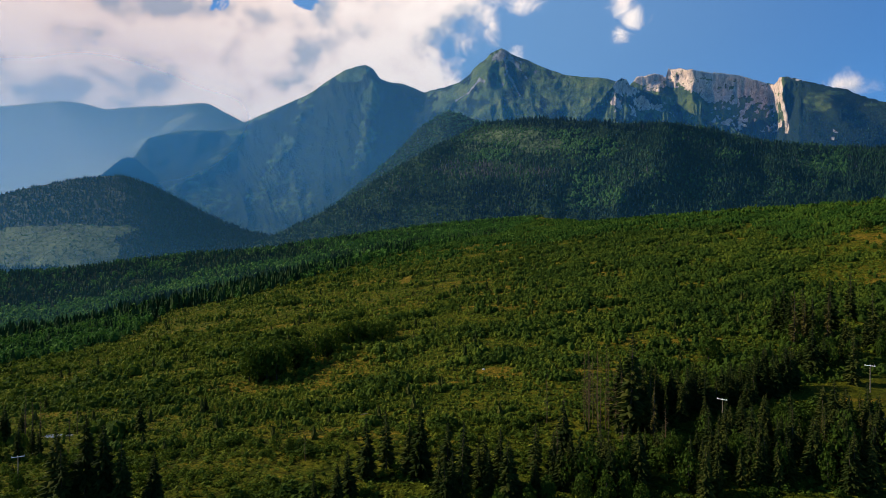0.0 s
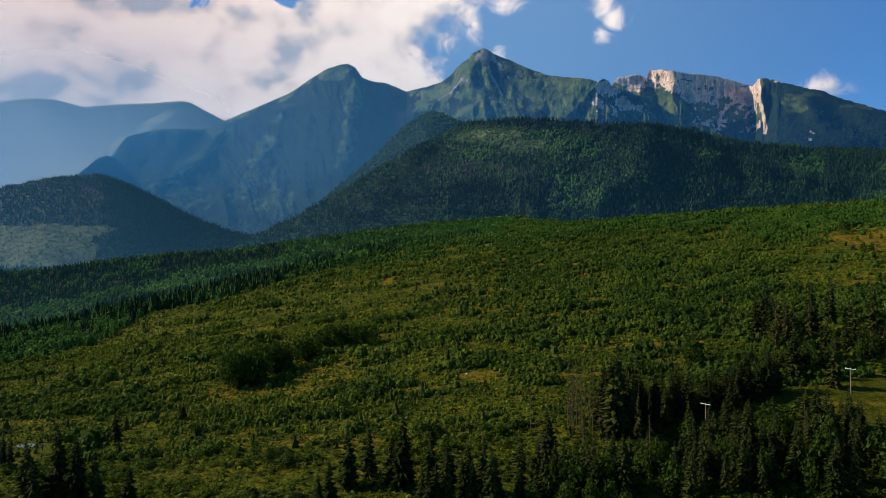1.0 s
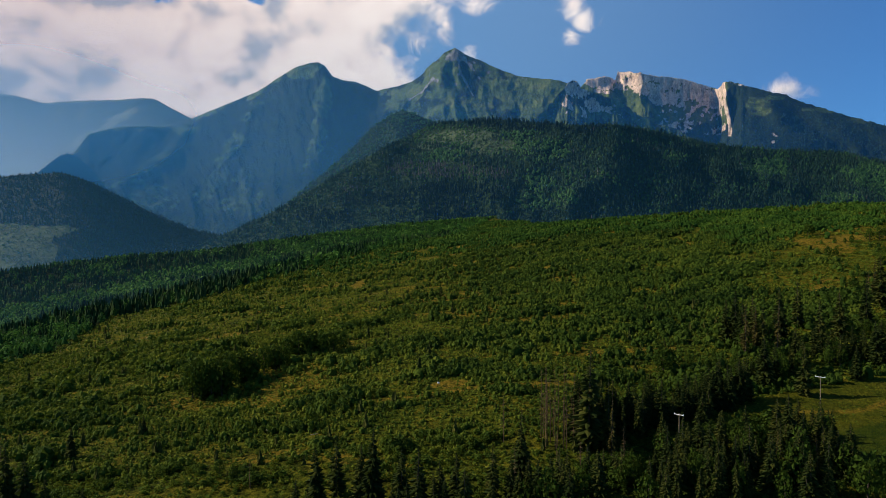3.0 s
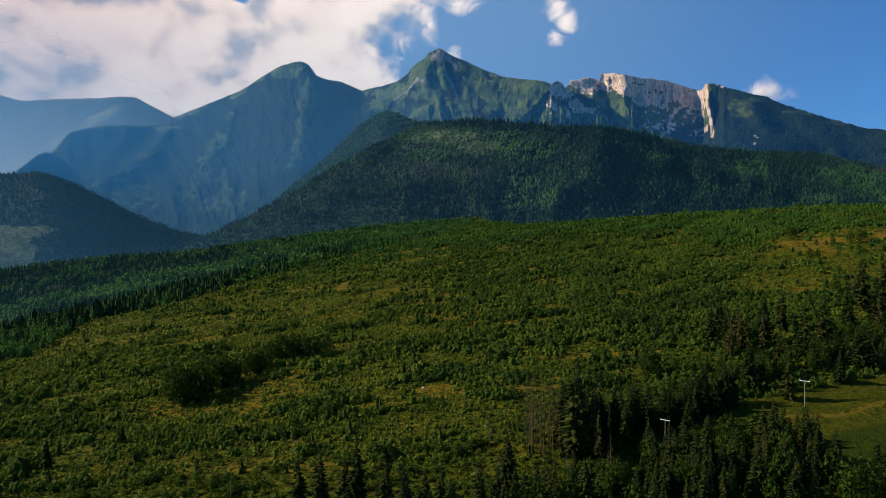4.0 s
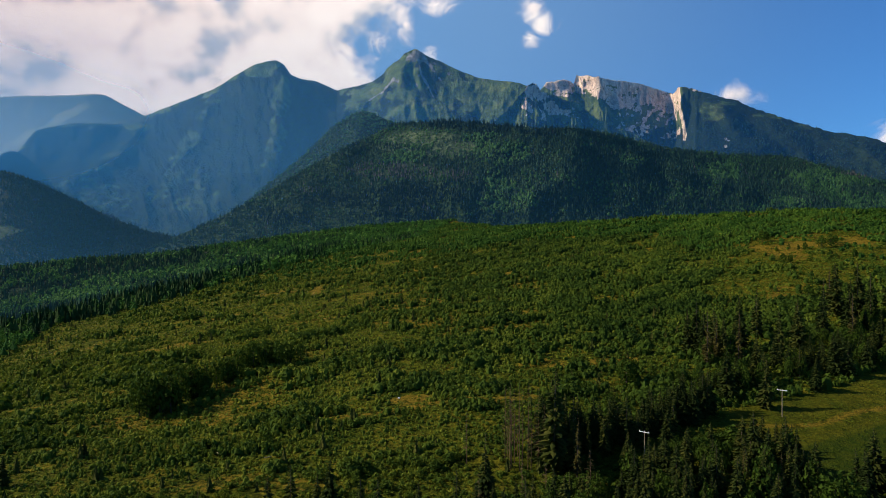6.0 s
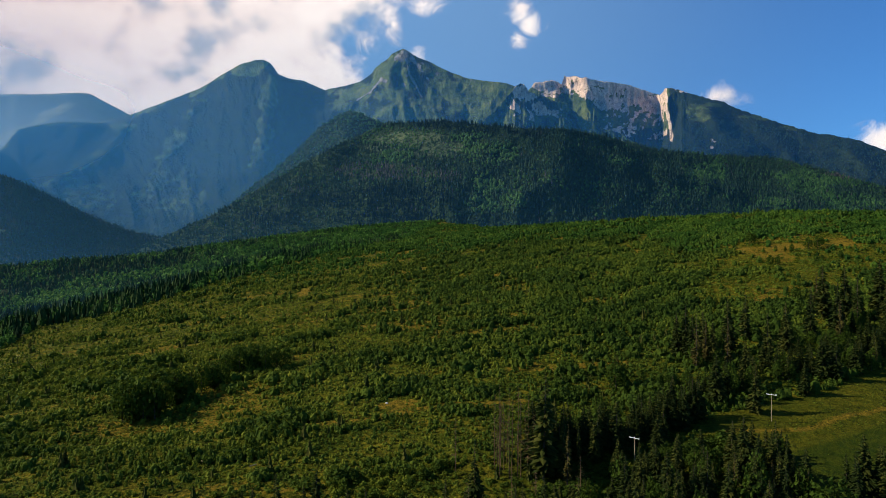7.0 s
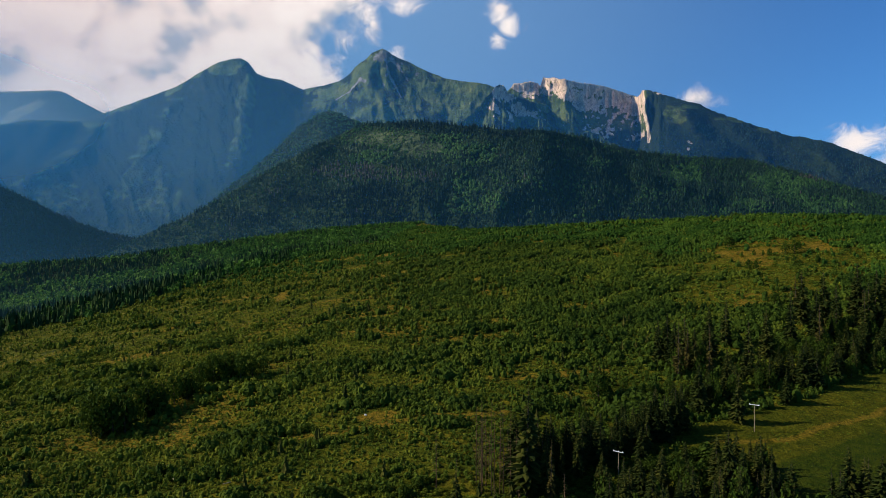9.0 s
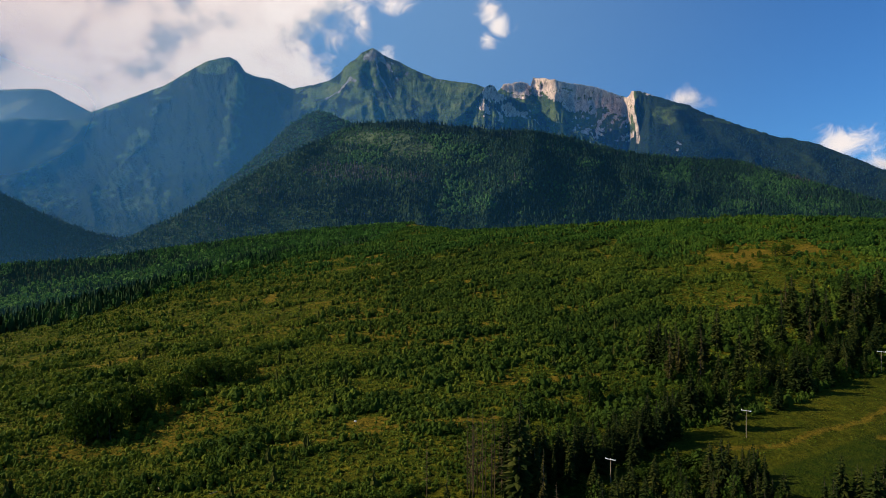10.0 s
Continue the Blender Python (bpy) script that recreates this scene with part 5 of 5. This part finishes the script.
def tube(rings, seg=7):
    """A lofted trunk through (x, y, z, radius) rings."""
    ang = np.arange(seg) * 2 * np.pi / seg
    v = np.concatenate([np.stack([x + r * np.cos(ang), y + r * np.sin(ang), np.full(seg, z)], 1) for x, y, z, r in rings])
    f = []
    for i in range(len(rings) - 1):
        for j in range(seg):
            f.append((i * seg + j, i * seg + (j + 1) % seg, (i + 1) * seg + (j + 1) % seg, (i + 1) * seg + j))
    return v, np.array(f)


def spruce_arrays(rng, width=0.17, bare=0.05, thin=0.0, levels=30, arms=10):
    """Crown of a spruce of height 1: whorls of drooping boughs, each a ragged strip with hanging twigs."""
    V, F, T, k = [], [], [], 0
    for i in range(levels):
        u = i / (levels - 1)
        z = bare + (0.985 - bare) * u ** 0.93
        L = width * (1 - u) ** 0.8 * (0.65 + 0.35 * min(1, u * 6)) + 0.008
        for j in range(max(4, int(arms * (1 - 0.4 * u)))):
            if rng.random() < thin:
                continue
            th = rng.uniform(0, 2 * np.pi)
            l = L * rng.uniform(0.65, 1.2)
            d = np.array([math.cos(th), math.sin(th), 0])
            sd = np.array([-d[1], d[0], 0])
            drop = l * rng.uniform(0.2, 0.55)
            w = l * rng.uniform(0.11, 0.22) * 30 / levels + 0.003
            zz = z + rng.uniform(-0.012, 0.012)
            p0 = np.array([0, 0, zz])
            p1 = d * l * 0.5 + np.array([0, 0, zz - drop * 0.35])
            p2 = d * l + np.array([0, 0, zz - drop * 0.8])
            hang = np.array([0, 0, -l * rng.uniform(0.25, 0.45) - 0.006])
            V += [p0, p1 + sd * w, p2, p1 - sd * w, p1 + hang, p1 + (0, 0, 0.006)]
            F += [(k, k + 1, k + 5), (k + 1, k + 2, k + 5), (k + 2, k + 3, k + 5), (k + 3, k, k + 5), (k, k + 4, k + 2)]
            T += [rng.random()] * 6
            k += 6
    return np.array(V), np.array(F), 0.12 + 0.75 * np.array(T)


def spruce_meshes(rng, width=0.17, bare=0.05, thin=0.0, levels=30, arms=10, needles=None):
    """Trunk and crown of a spruce of height 1."""
    tv, tf = tube([(0, 0, -0.02, 0.013), (0, 0, 0.05, 0.011), (0.002, 0, 0.5, 0.007), (0, 0.001, 0.97, 0.0015)])
    V, F, T = spruce_arrays(rng, width, bare, thin, levels, arms)
    return mesh_of("trunk", tv, tf, MAT_BARK, True), mesh_of("crown", V, F, needles or MAT_SPRUCE, False, tint=T)


def leafy_meshes(rng, n=460, size=0.058):
    tv, tf = tube([(0, 0, -0.02, 0.02), (0.01, 0, 0.3, 0.014), (0.0, 0.01, 0.7, 0.006)], 6)
    cv, cf = card_cloud(n, (0.62, 0.62, 0.92), size, rng, 0.7)
    cv[:, 2] += 0.08
    return mesh_of("trunk", tv, tf, MAT_BARK, True), mesh_of("crown", cv, cf, MAT_WOOD, False, tint=np.repeat(0.05 + 0.45 * rng.random(n), 4))


def tree_thing(name, meshes, label, category="tree", group=""):
    e = new(name)
    part("trunk", meshes[0], e)
    part("crown", meshes[1], e)
    return tagged(e, label, category, group)


SPRUCE_LABELS = ["tall dark green spruce with drooping boughs", "slender dark spruce with a bare lower trunk", "broad dark green spruce, boughs to the ground",
                 "thin spruce with sparse boughs", "wide young spruce, dense and dark green", "dying spruce with thin rust-brown needles"]
FIRST = {}


def plant(i, leafy, x, y, h):
    """One tree of the foreground, of kind i, as a copy of the first of its kind."""
    z = float(near_hill(np.array([x]), np.array([y]))[0]) - 0.15
    m = pose(x, y, z, RNG.uniform(-1.5, 1.5), RNG.uniform(-1.5, 1.5), RNG.uniform(0, 360))
    if (leafy, i) not in FIRST:
        ob = FIRST[leafy, i] = tree_thing("broadleaf_tree" if leafy else "spruce_tree", LEAFS[i] if leafy else SPRUCES[i],
                                          "young leafy broadleaf tree, mid green" if leafy else SPRUCE_LABELS[i], group="trees of the foreground groves")
        ob.matrix_basis = m
    else:
        ob = copy_thing(FIRST[leafy, i], m)
    wide = RNG.uniform(0.85, 1.15)
    ob.scale = (h * wide, h * wide, h)


def thick_stand(name, label, *ovals):
    """The inner spruces of dense stands, joined: ovals as for grove()."""
    P, H = [], []
    for cx, cy, rx, ry, n, lo, hi, turn in ovals:
        t, r = RNG.uniform(0, 2 * np.pi, n), np.sqrt(RNG.random(n))
        u, v, c, s = rx * r * np.cos(t), ry * r * np.sin(t), math.cos(radians(turn)), math.sin(radians(turn))
        P.append(on_ground(cx + u * c - v * s, cy + u * s + v * c, 0.15))
        H.append(RNG.uniform(lo, hi, n))
    P, H = np.concatenate(P), np.concatenate(H)
    kinds = [spruce_arrays(RNG, w, 0.03, 0.05, 22, 8) for w in (0.17, 0.20, 0.23, 0.26)]
    scatter(name, kinds, P, H, H * RNG.uniform(0.85, 1.15, len(H)), RNG.uniform(0.6, 1.25, len(H)), MAT_SPRUCE, label, "trees")


def grove(cx, cy, rx, ry, n, lo, hi, leafy_share=0.0, turn=0.0):
    """n trees in an oval, turned by some degrees."""
    c, s = math.cos(radians(turn)), math.sin(radians(turn))
    for _ in range(n):
        t, r = RNG.uniform(0, 2 * np.pi), math.sqrt(RNG.random())
        u, v = rx * r * math.cos(t), ry * r * math.sin(t)
        leafy = bool(RNG.random() < leafy_share)
        plant(int(RNG.integers(0, 3 if leafy else 5)), leafy, cx + u * c - v * s, cy + u * s + v * c, RNG.uniform(lo, hi) * (0.85 if leafy else 1.0))


def row_of_trees(trees, kinds, leafy=False):
    """Single trees: x, y, height."""
    for k, (x, y, h) in enumerate(trees):
        plant(kinds[k % len(kinds)], leafy, x, y, h)


# tall spruces behind the open meadow, and those that stand out into it
MEADOW_SPRUCES = [(233, 306, 27), (206, 280, 24), (239, 299, 27), (239, 291, 24), (264, 306, 28), (267, 298, 27), (275, 299, 29), (182, 292, 22), (167, 281, 23), (146, 279, 23), (146, 274, 20),
                  (174, 264, 20), (188, 272, 22), (150, 265, 19), (143, 281, 20), (150, 272, 22), (284, 306, 27), (258, 292, 23), (222, 284, 24), (246, 282, 23)]
MEADOW_SINGLES = [(129.5, 229, 18), (137.5, 219, 17), (163, 228, 12.5), (180, 240, 17), (184, 238, 15), (196, 243, 13), (152, 246, 15)]
# the dark copse below the meadow and the trees in front of it
COPSE_SPRUCES = [(55, 191.5, 30), (61, 203, 17), (54, 199, 20), (60.5, 190, 18), (66, 203, 17), (71, 202, 16), (76, 203, 15), (81, 202, 16), (89, 208, 13), (93, 210, 14), (98, 215, 12), (104, 215, 13), (108, 213, 15), (114, 218, 14.5), (58, 196, 20)]
FRONT_SPRUCES = [(76, 190, 11), (86, 188, 11), (92, 186, 12), (101, 190, 11), (108, 186, 14), (110, 177, 14), (117, 175, 14), (133, 167, 16), (136, 165, 14), (135, 159, 17), (69, 170, 15), (80, 169, 15), (89, 166, 16),
                 (109, 181, 17), (115, 176, 17), (91, 160, 15), (145, 166, 15), (152, 168, 14)]
LOW_SPRUCES = [(-20, 170, 16), (-15, 173, 17), (-6, 167, 19), (-9, 170, 15), (5, 158, 18), (10, 156, 15), (1, 161, 17), (23, 163, 16), (32, 172, 17), (-23, 160, 12), (-30, 152, 10), (-25, 154, 11), (14, 160, 15), (39, 160, 15)]
DYING_SPRUCES = [(141, 262, 23), (147, 266, 20), (152, 258, 21), (108, 168, 11), (60, 186, 17), (214, 272, 22), (100, 172, 12), (243, 323, 20)]
WEST_SPRUCES = [(-94, 159, 21), (-88.5, 161, 24), (-83, 160, 22), (-78, 158, 18), (-91, 156, 17), (-71, 160, 14), (-105, 226, 10), (-90, 247, 6.5), (-163, 268, 7)]
LONE_LEAFY = [(314, 486, 10), (319, 487, 8), (326, 505, 6), (309.5, 448, 5), (317, 441, 6.5), (314, 444, 4.5), (330, 441, 9), (338, 442, 10), (345, 447, 7), (350, 452, 6), (281, 414, 8), (285, 412, 7), (330, 410, 6), (317, 418, 3), (318, 412, 3.5), (337, 401, 3), (368, 424, 4), (245, 341, 8), (204, 352, 4), (-50, 196, 5), (-45, 192, 4.5), (22, 243, 4), (17, 240, 3.2)]

LONG_COPSE = [(-89.4, 301, 17), (-85, 299, 18), (-80.6, 299, 16), (-76.3, 299.5, 17), (-74, 307, 16), (-70.7, 312.7, 16), (-67, 317, 13), (-62.8, 322.7, 14), (-58.4, 327.6, 13),
              (-56, 343, 12), (-50, 345.6, 14), (-43.6, 345.7, 13), (-37.4, 344, 12), (-32.3, 346.6, 11), (-27.5, 348, 10)]


def groves():
    row_of_trees(MEADOW_SPRUCES, (0, 1, 0, 3))
    row_of_trees(MEADOW_SINGLES, (2, 0, 4))
    row_of_trees(COPSE_SPRUCES, (1, 0, 4))
    row_of_trees(FRONT_SPRUCES, (0, 2, 1, 4))
    row_of_trees(LOW_SPRUCES, (0, 3, 2))
    row_of_trees(DYING_SPRUCES, (5,))
    row_of_trees(WEST_SPRUCES, (4, 2, 4, 2, 0))
    row_of_trees(LONE_LEAFY, (0, 1, 2), True)
    # edge of the meadow
    thick_stand("spruce_stand", "dense dark spruces along the upper edge of the meadow", (137, 239, 15, 4, 12, 8, 13, 15), (166, 249, 18, 4, 16, 8, 12, 5), (200, 254, 18, 5, 16, 8, 13, 10), (232, 265, 20, 7, 18, 9, 14, 20),
                (256, 286, 24, 11, 16, 9, 15, 20))
    grove(140, 236, 14, 3, 6, 8, 13, 0.3, 15)
    grove(172, 244, 18, 3, 8, 8, 12, 0.5, 5)
    grove(206, 249, 18, 4, 8, 8, 13, 0.5, 10)
    grove(150, 268, 14, 10, 10, 8, 14, 0.6)
    grove(104, 254, 3, 4, 4, 9, 14, 0.6)
    grove(124, 254, 12, 8, 4, 5, 8, 0.8)
    grove(92, 236, 14, 6, 3, 4, 7, 0.8)
    grove(205, 270, 20, 8, 12, 7, 12, 0.8)
    grove(226, 251, 16, 4, 7, 7, 12, 0.2, 10)
    grove(240, 285, 24, 9, 14, 7, 11, 0.9, 20)
    # the copse
    thick_stand("spruce_copse", "dark close-grown spruces of a copse below the meadow", (84, 208, 24, 4, 26, 10, 14.5, 15), (109, 217, 10, 5, 14, 9, 13, 20))
    grove(84, 203, 24, 3, 12, 9, 13, 0.0, 15)
    grove(62, 202, 7, 5, 8, 13, 18)
    grove(112, 219, 10, 4, 9, 12, 16, 0.0, 15)
    # the slope in front of it
    grove(95, 176, 26, 9, 40, 8, 13, 0.4)
    grove(100, 160, 26, 10, 34, 10, 15, 0.2)
    grove(66, 172, 14, 10, 22, 7, 12, 0.45)
    grove(68, 156, 18, 7, 22, 9, 14, 0.2)
    grove(36, 160, 16, 8, 18, 9, 14, 0.3)
    grove(8, 154, 16, 6, 10, 10, 16, 0.1)
    grove(24, 147, 24, 5, 9, 7, 10, 0.7)
    grove(150, 162, 18, 6, 16, 11, 16)
    grove(118, 190, 8, 5, 6, 8, 11, 0.1)
    # the long copse in the open slope
    row_of_trees(LONG_COPSE, (1, 2, 0, 1, 1), True)
    grove(-83, 303, 7, 3, 12, 11, 16, 0.45)
    grove(-70, 315, 6, 4, 9, 10, 14, 0.5, 30)
    grove(-59, 330, 6, 4, 8, 9, 13, 0.5, 30)
    grove(-44, 349, 12, 3, 12, 9, 12, 0.5)
    # about the pool
    grove(-138, 210, 12, 6, 6, 8, 13, 0.1)
    grove(-118, 178, 8, 5, 5, 4, 7, 0.9)
    grove(-150, 226, 6, 8, 5, 9, 15, 0.1)


def shrub_things(p, h, tint):
    me = [mesh_of("shrub", *card_cloud(130, (1.15, 1.15, 1), 0.095, RNG), MAT_SHRUB, False, tint=np.full(520, t)) for t in (0.06, 0.18, 0.30, 0.42, 0.54)]
    names = ["low dark green leafy shrub in the grass", "mid green leafy shrub on the slope", "yellow-green leafy shrub on the slope", "light yellow-green shrub in dry grass", "pale yellow-green shrub in dry grass"]
    order = np.argsort(-h)
    for i in order[:290]:
        j = int(np.clip(tint[i] * 5, 0, 4))
        ob = tagged(new("shrub", me[j]), names[j], "shrub", "shrubs of the lower slope")
        ob.matrix_basis = pose(*p[i], 0, 0, RNG.uniform(0, 360))
        ob.scale = (h[i] * 1.1, h[i] * 1.1, h[i])
    t = [card_cloud(40, (1, 1, 1), 0.19, RNG) for _ in range(6)]
    r = order[290:]
    if len(r):
        scatter("shrub_thicket", t, p[r], h[r], h[r] * 1.2, tint[r], MAT_SHRUB, "low shrubs in the foot of the slope", "shrubs")


def dead_tree(x, y, h, lean=0.0, stubs=55):
    z = float(near_hill(np.array([x]), np.array([y]))[0]) - 0.2
    e = tagged(new("dead_tree"), "bare grey-brown dead spruce with short broken branches", "dead tree", "dead trees")
    e.matrix_basis = pose(x, y, z, 0, lean, RNG.uniform(0, 360))
    v, f = tube([(0, 0, 0, 0.14), (0.12, 0, h * 0.4, 0.10), (-0.06, 0.1, h * 0.8, 0.05), (0.08, 0, h, 0.012)], 6)
    part("trunk", mesh_of("trunk", v, f, MAT_DEAD, True), e)
    V, F, k = [], [], 0
    for i in range(stubs):
        u = RNG.uniform(0.3, 0.98)
        th, l = RNG.uniform(0, 6.28), (1.35 - u) * RNG.uniform(0.6, 2.4)
        d = np.array([math.cos(th), math.sin(th), -0.25])
        s = np.array([-d[1], d[0], 0]) * 0.035
        b = np.array([0, 0, u * h])
        V += [b + s, b - s, b + (0, 0, 0.06), b + d * l]
        F += [(k, k + 1, k + 3), (k + 1, k + 2, k + 3), (k + 2, k, k + 3)]
        k += 4
    part("bare_crown", mesh_of("bare_crown", np.array(V), np.array(F), MAT_DEAD), e)


def box_mesh(name, size, at, mat, bevel=0.02):
    bm = bmesh.new()
    bmesh.ops.create_cube(bm, size=1, matrix=Matrix.Translation(at) @ Matrix.Diagonal((*size, 1)))
    bmesh.ops.bevel(bm, geom=bm.edges[:], offset=bevel, segments=1, affect="EDGES")
    me = bpy.data.meshes.new(name)
    bm.to_mesh(me)
    bm.free()
    me.materials.append(mat)
    return me


def power_pole(x, y, h, turn, lean=0.0):
    z = float(near_hill(np.array([x]), np.array([y]))[0]) - 0.2
    e = tagged(new("power_pole"), "weathered wooden power pole with a pale crossarm", "power pole", "power poles")
    e.matrix_basis = pose(x, y, z, 0, lean, turn)
    v, f = tube([(0, 0, 0, 0.16), (0, 0, h * 0.5, 0.14), (0, 0, h + 0.15, 0.11)], 10)
    part("post", mesh_of("post", v, f, MAT_POLE, True), e)
    arm = part("crossarm", box_mesh("crossarm", (3.1, 0.16, 0.18), (0, -0.16, h - 0.1), MAT_ARM), e, "pale grey crossarm")
    for u in (-1.4, 0.0, 1.4):
        iv, jf = tube([(u, -0.16, h - 0.02, 0.05), (u, -0.16, h + 0.08, 0.09), (u, -0.16, h + 0.18, 0.09), (u, -0.16, h + 0.27, 0.04)], 8)
        part("insulator", mesh_of("insulator", iv, jf, MAT_ARM, True), arm)


def pond():
    """A shallow pool that mirrors the sky, with an uneven bank."""
    m, nt, b = material("pool_water", 0.06)
    b.inputs["Specular IOR Level"].default_value = 0.6
    n = noise_node(nt, 0.6, 3.0)
    nt.links.new(ramp_node(nt, n, [(0.4, (0.02, 0.03, 0.03)), (0.6, (0.05, 0.06, 0.06))]).outputs[0], b.inputs["Base Color"])
    bump(nt, b, noise_node(nt, 2.5, 3.0), 0.08, 0.05)
    th = np.linspace(0, 2 * np.pi, 49)[:-1]
    r = 1 + 0.28 * fbm(np.cos(th) * 1.7 + 5, np.sin(th) * 1.7 + 5, 3, 97)
    x, y = -136 + 4.6 * r * np.cos(th), 230 + 2.6 * r * np.sin(th)
    z = near_hill(x, y).max() + 0.05
    rim = np.stack([x, y, np.full(48, z)], 1)
    low = np.stack([-136 + 1.25 * (x + 136), 230 + 1.25 * (y - 230), near_hill(x, y) - 0.8], 1)
    me = mesh_of("pond", np.concatenate([rim, low, [[-136, 230, z]]]),
                 np.array([(i, (i + 1) % 48, 96) for i in range(48)]), m, True)
    bank = mesh_of("bank", np.concatenate([rim - (0, 0, 0.02), low]), np.array([(i, i + 48, (i + 1) % 48 + 48, (i + 1) % 48) for i in range(48)]), MAT_GROUND, True,
                   dry=np.full(96, 0.6), mown=np.zeros(96), wood=np.zeros(96), straw=np.zeros(96))
    ob = tagged(new("pond", me), "small pool reflecting the pale sky among bare trunks", "pond")
    part("bank", bank, ob)


def boulder(x, y, size):
    bm = bmesh.new()
    bmesh.ops.create_icosphere(bm, subdivisions=3, radius=size)
    for v in bm.verts:
        v.co *= 1 + 0.35 * noise.noise(v.co * 1.6) + 0.1 * noise.noise(v.co * 4)
        v.co.z *= 0.75
    me = bpy.data.meshes.new("boulder")
    bm.to_mesh(me)
    bm.free()
    me.materials.append(MAT_ARM)
    ob = tagged(new("boulder", me), "pale limestone boulder beside the trodden strip", "boulder")
    ob.matrix_basis = pose(x, y, float(near_hill(np.array([x]), np.array([y]))[0]) + size * 0.4, 0, 0, 30)


def log(x, y, length, turn):
    v, f = tube([(0, 0, 0, 0.17), (0.05, 0, length * 0.5, 0.15), (0, 0.03, length, 0.10)], 8)
    me = mesh_of("log", v, f, MAT_POLE, True)
    ob = tagged(new("log", me), "bleached fallen tree trunk lying in the shrubs", "log", "fallen trunks")
    ob.matrix_basis = pose(x, y, float(near_hill(np.array([x]), np.array([y]))[0]) + 0.9, 84, 0, turn)


# ---- build ----
ground()
SHEETS = mountains()
# upright tinted sheets between the hills, added in place of haze in the air
haze("valley_haze", [(-1.2, 3100, 1.0), (-0.9, 3420, 1.0), (-0.66, 3760, 1.0), (-0.5, 4030, 0.85), (-0.38, 4300, 0.6), (-0.32, 4500, 0.3), (-0.29, 4600, 0.0)], 1900, 0.80, "see-through sheet imitating pale blue haze before the farthest ridge", (0.62, 0.83, 1.0), (0.30, 0.74))
haze("valley_haze", [(-1.1, 2620, 1.25), (-0.6, 2620, 1.35), (-0.48, 2620, 1.65), (-0.38, 2620, 1.30), (-0.25, 2620, 0.56), (-0.08, 2680, 0.60), (0.05, 2680, 0.76), (0.2, 2620, 0.68), (0.35, 2580, 0.62), (0.50, 2540, 0.58), (0.64, 2490, 0.46), (1.2, 2300, 0.25)], 2400, 0.52, "see-through sheet imitating thin blue haze before the high mountains", (0.08, 0.44, 1.0), (0.20, 0.66), 0.40)
haze("valley_haze", [(-1.1, 1090, 0.85), (-0.6, 1180, 0.76), (-0.42, 1220, 0.50), (-0.3, 1260, 0.38), (-0.1, 1310, 0.34), (0.2, 1310, 0.34), (0.6, 1310, 0.22), (1.1, 1310, 0.14)], 800, 0.26, "see-through sheet imitating thin blue haze over the valley behind the meadow", (0.12, 0.46, 0.84))
haze("valley_haze", [(-0.34, 2330, 0.0), (-0.24, 2330, 0.6), (-0.1, 2345, 1.0), (0.02, 2345, 0.9), (0.1, 2345, 0.0)], 1100, 0.22, "see-through sheet imitating thin blue haze before the wooded ridge", (0.20, 0.52, 0.84))
haze("valley_haze", [(-1.1, 620, 1.0), (-0.68, 655, 1.0), (-0.5, 700, 0.9), (-0.42, 715, 0.8), (-0.3, 755, 0.6), (-0.23, 800, 0.45), (-0.1, 910, 0.3), (0.0, 990, 0.15), (0.1, 1060, 0.0)], 170, 0.035, "see-through sheet imitating faint blue haze over the old woods", (0.16, 0.50, 0.85), (0.2, 0.95))
FREE = slope_shrubs()
dome_wood()
left_woods()
far_woods(SHEETS)
felled_brush(SHEETS)
SPRUCES = [spruce_meshes(RNG, 0.20), spruce_meshes(RNG, 0.17, 0.10, 0.1), spruce_meshes(RNG, 0.24, 0.03, 0.0, 32, 12), spruce_meshes(RNG, 0.16, 0.14, 0.3), spruce_meshes(RNG, 0.26, 0.02, 0.0, 32, 13),
           spruce_meshes(RNG, 0.11, 0.12, 0.45, 26, 9, MAT_RUST)]
LEAFS = [leafy_meshes(RNG), leafy_meshes(RNG), leafy_meshes(RNG)]
groves()
shrub_things(*FREE)
for x, y, h, lean in ((43.5, 195, 26, 0), (44.2, 196, 24, 1), (45.9, 193.5, 26, 0), (48.4, 194, 26, -1), (49.2, 193.5, 25, 0), (47.2, 196, 22, 1), (52.6, 192, 19, 0), (49.8, 181, 8, 0), (32, 201, 16, 0), (33, 178, 18, 0), (60, 176, 13, 0), (29, 166, 13, 0), (41, 172, 14, 0),
                      (-132, 214, 17, 0), (-137, 218, 16, 1), (-127, 222, 11, 0), (-142, 222, 18, 0), (-146, 228, 13, 0), (-130, 232, 10, 0), (236, 318, 16, 0), (262, 300, 17, 0)):
    dead_tree(x, y, h, lean)
for _ in range(10):
    dead_tree(RNG.uniform(42, 54), RNG.uniform(194, 203), RNG.uniform(13, 24), RNG.uniform(-2, 2), 90)
power_pole(138.6, 211.7, 9.0, -50)
power_pole(84.0, 196.1, 7.0, -50)
power_pole(229.0, 250.5, 8.5, -50)
power_pole(-114.0, 175.0, 10.0, 30)
dead_tree(-39.0, 185.0, 9.0, 4.0, 12)
pond()
boulder(16.6, 266.0, 0.5)
log(-28.0, 222.0, 2.4, 110)
log(-44.0, 232.0, 2.0, 20)
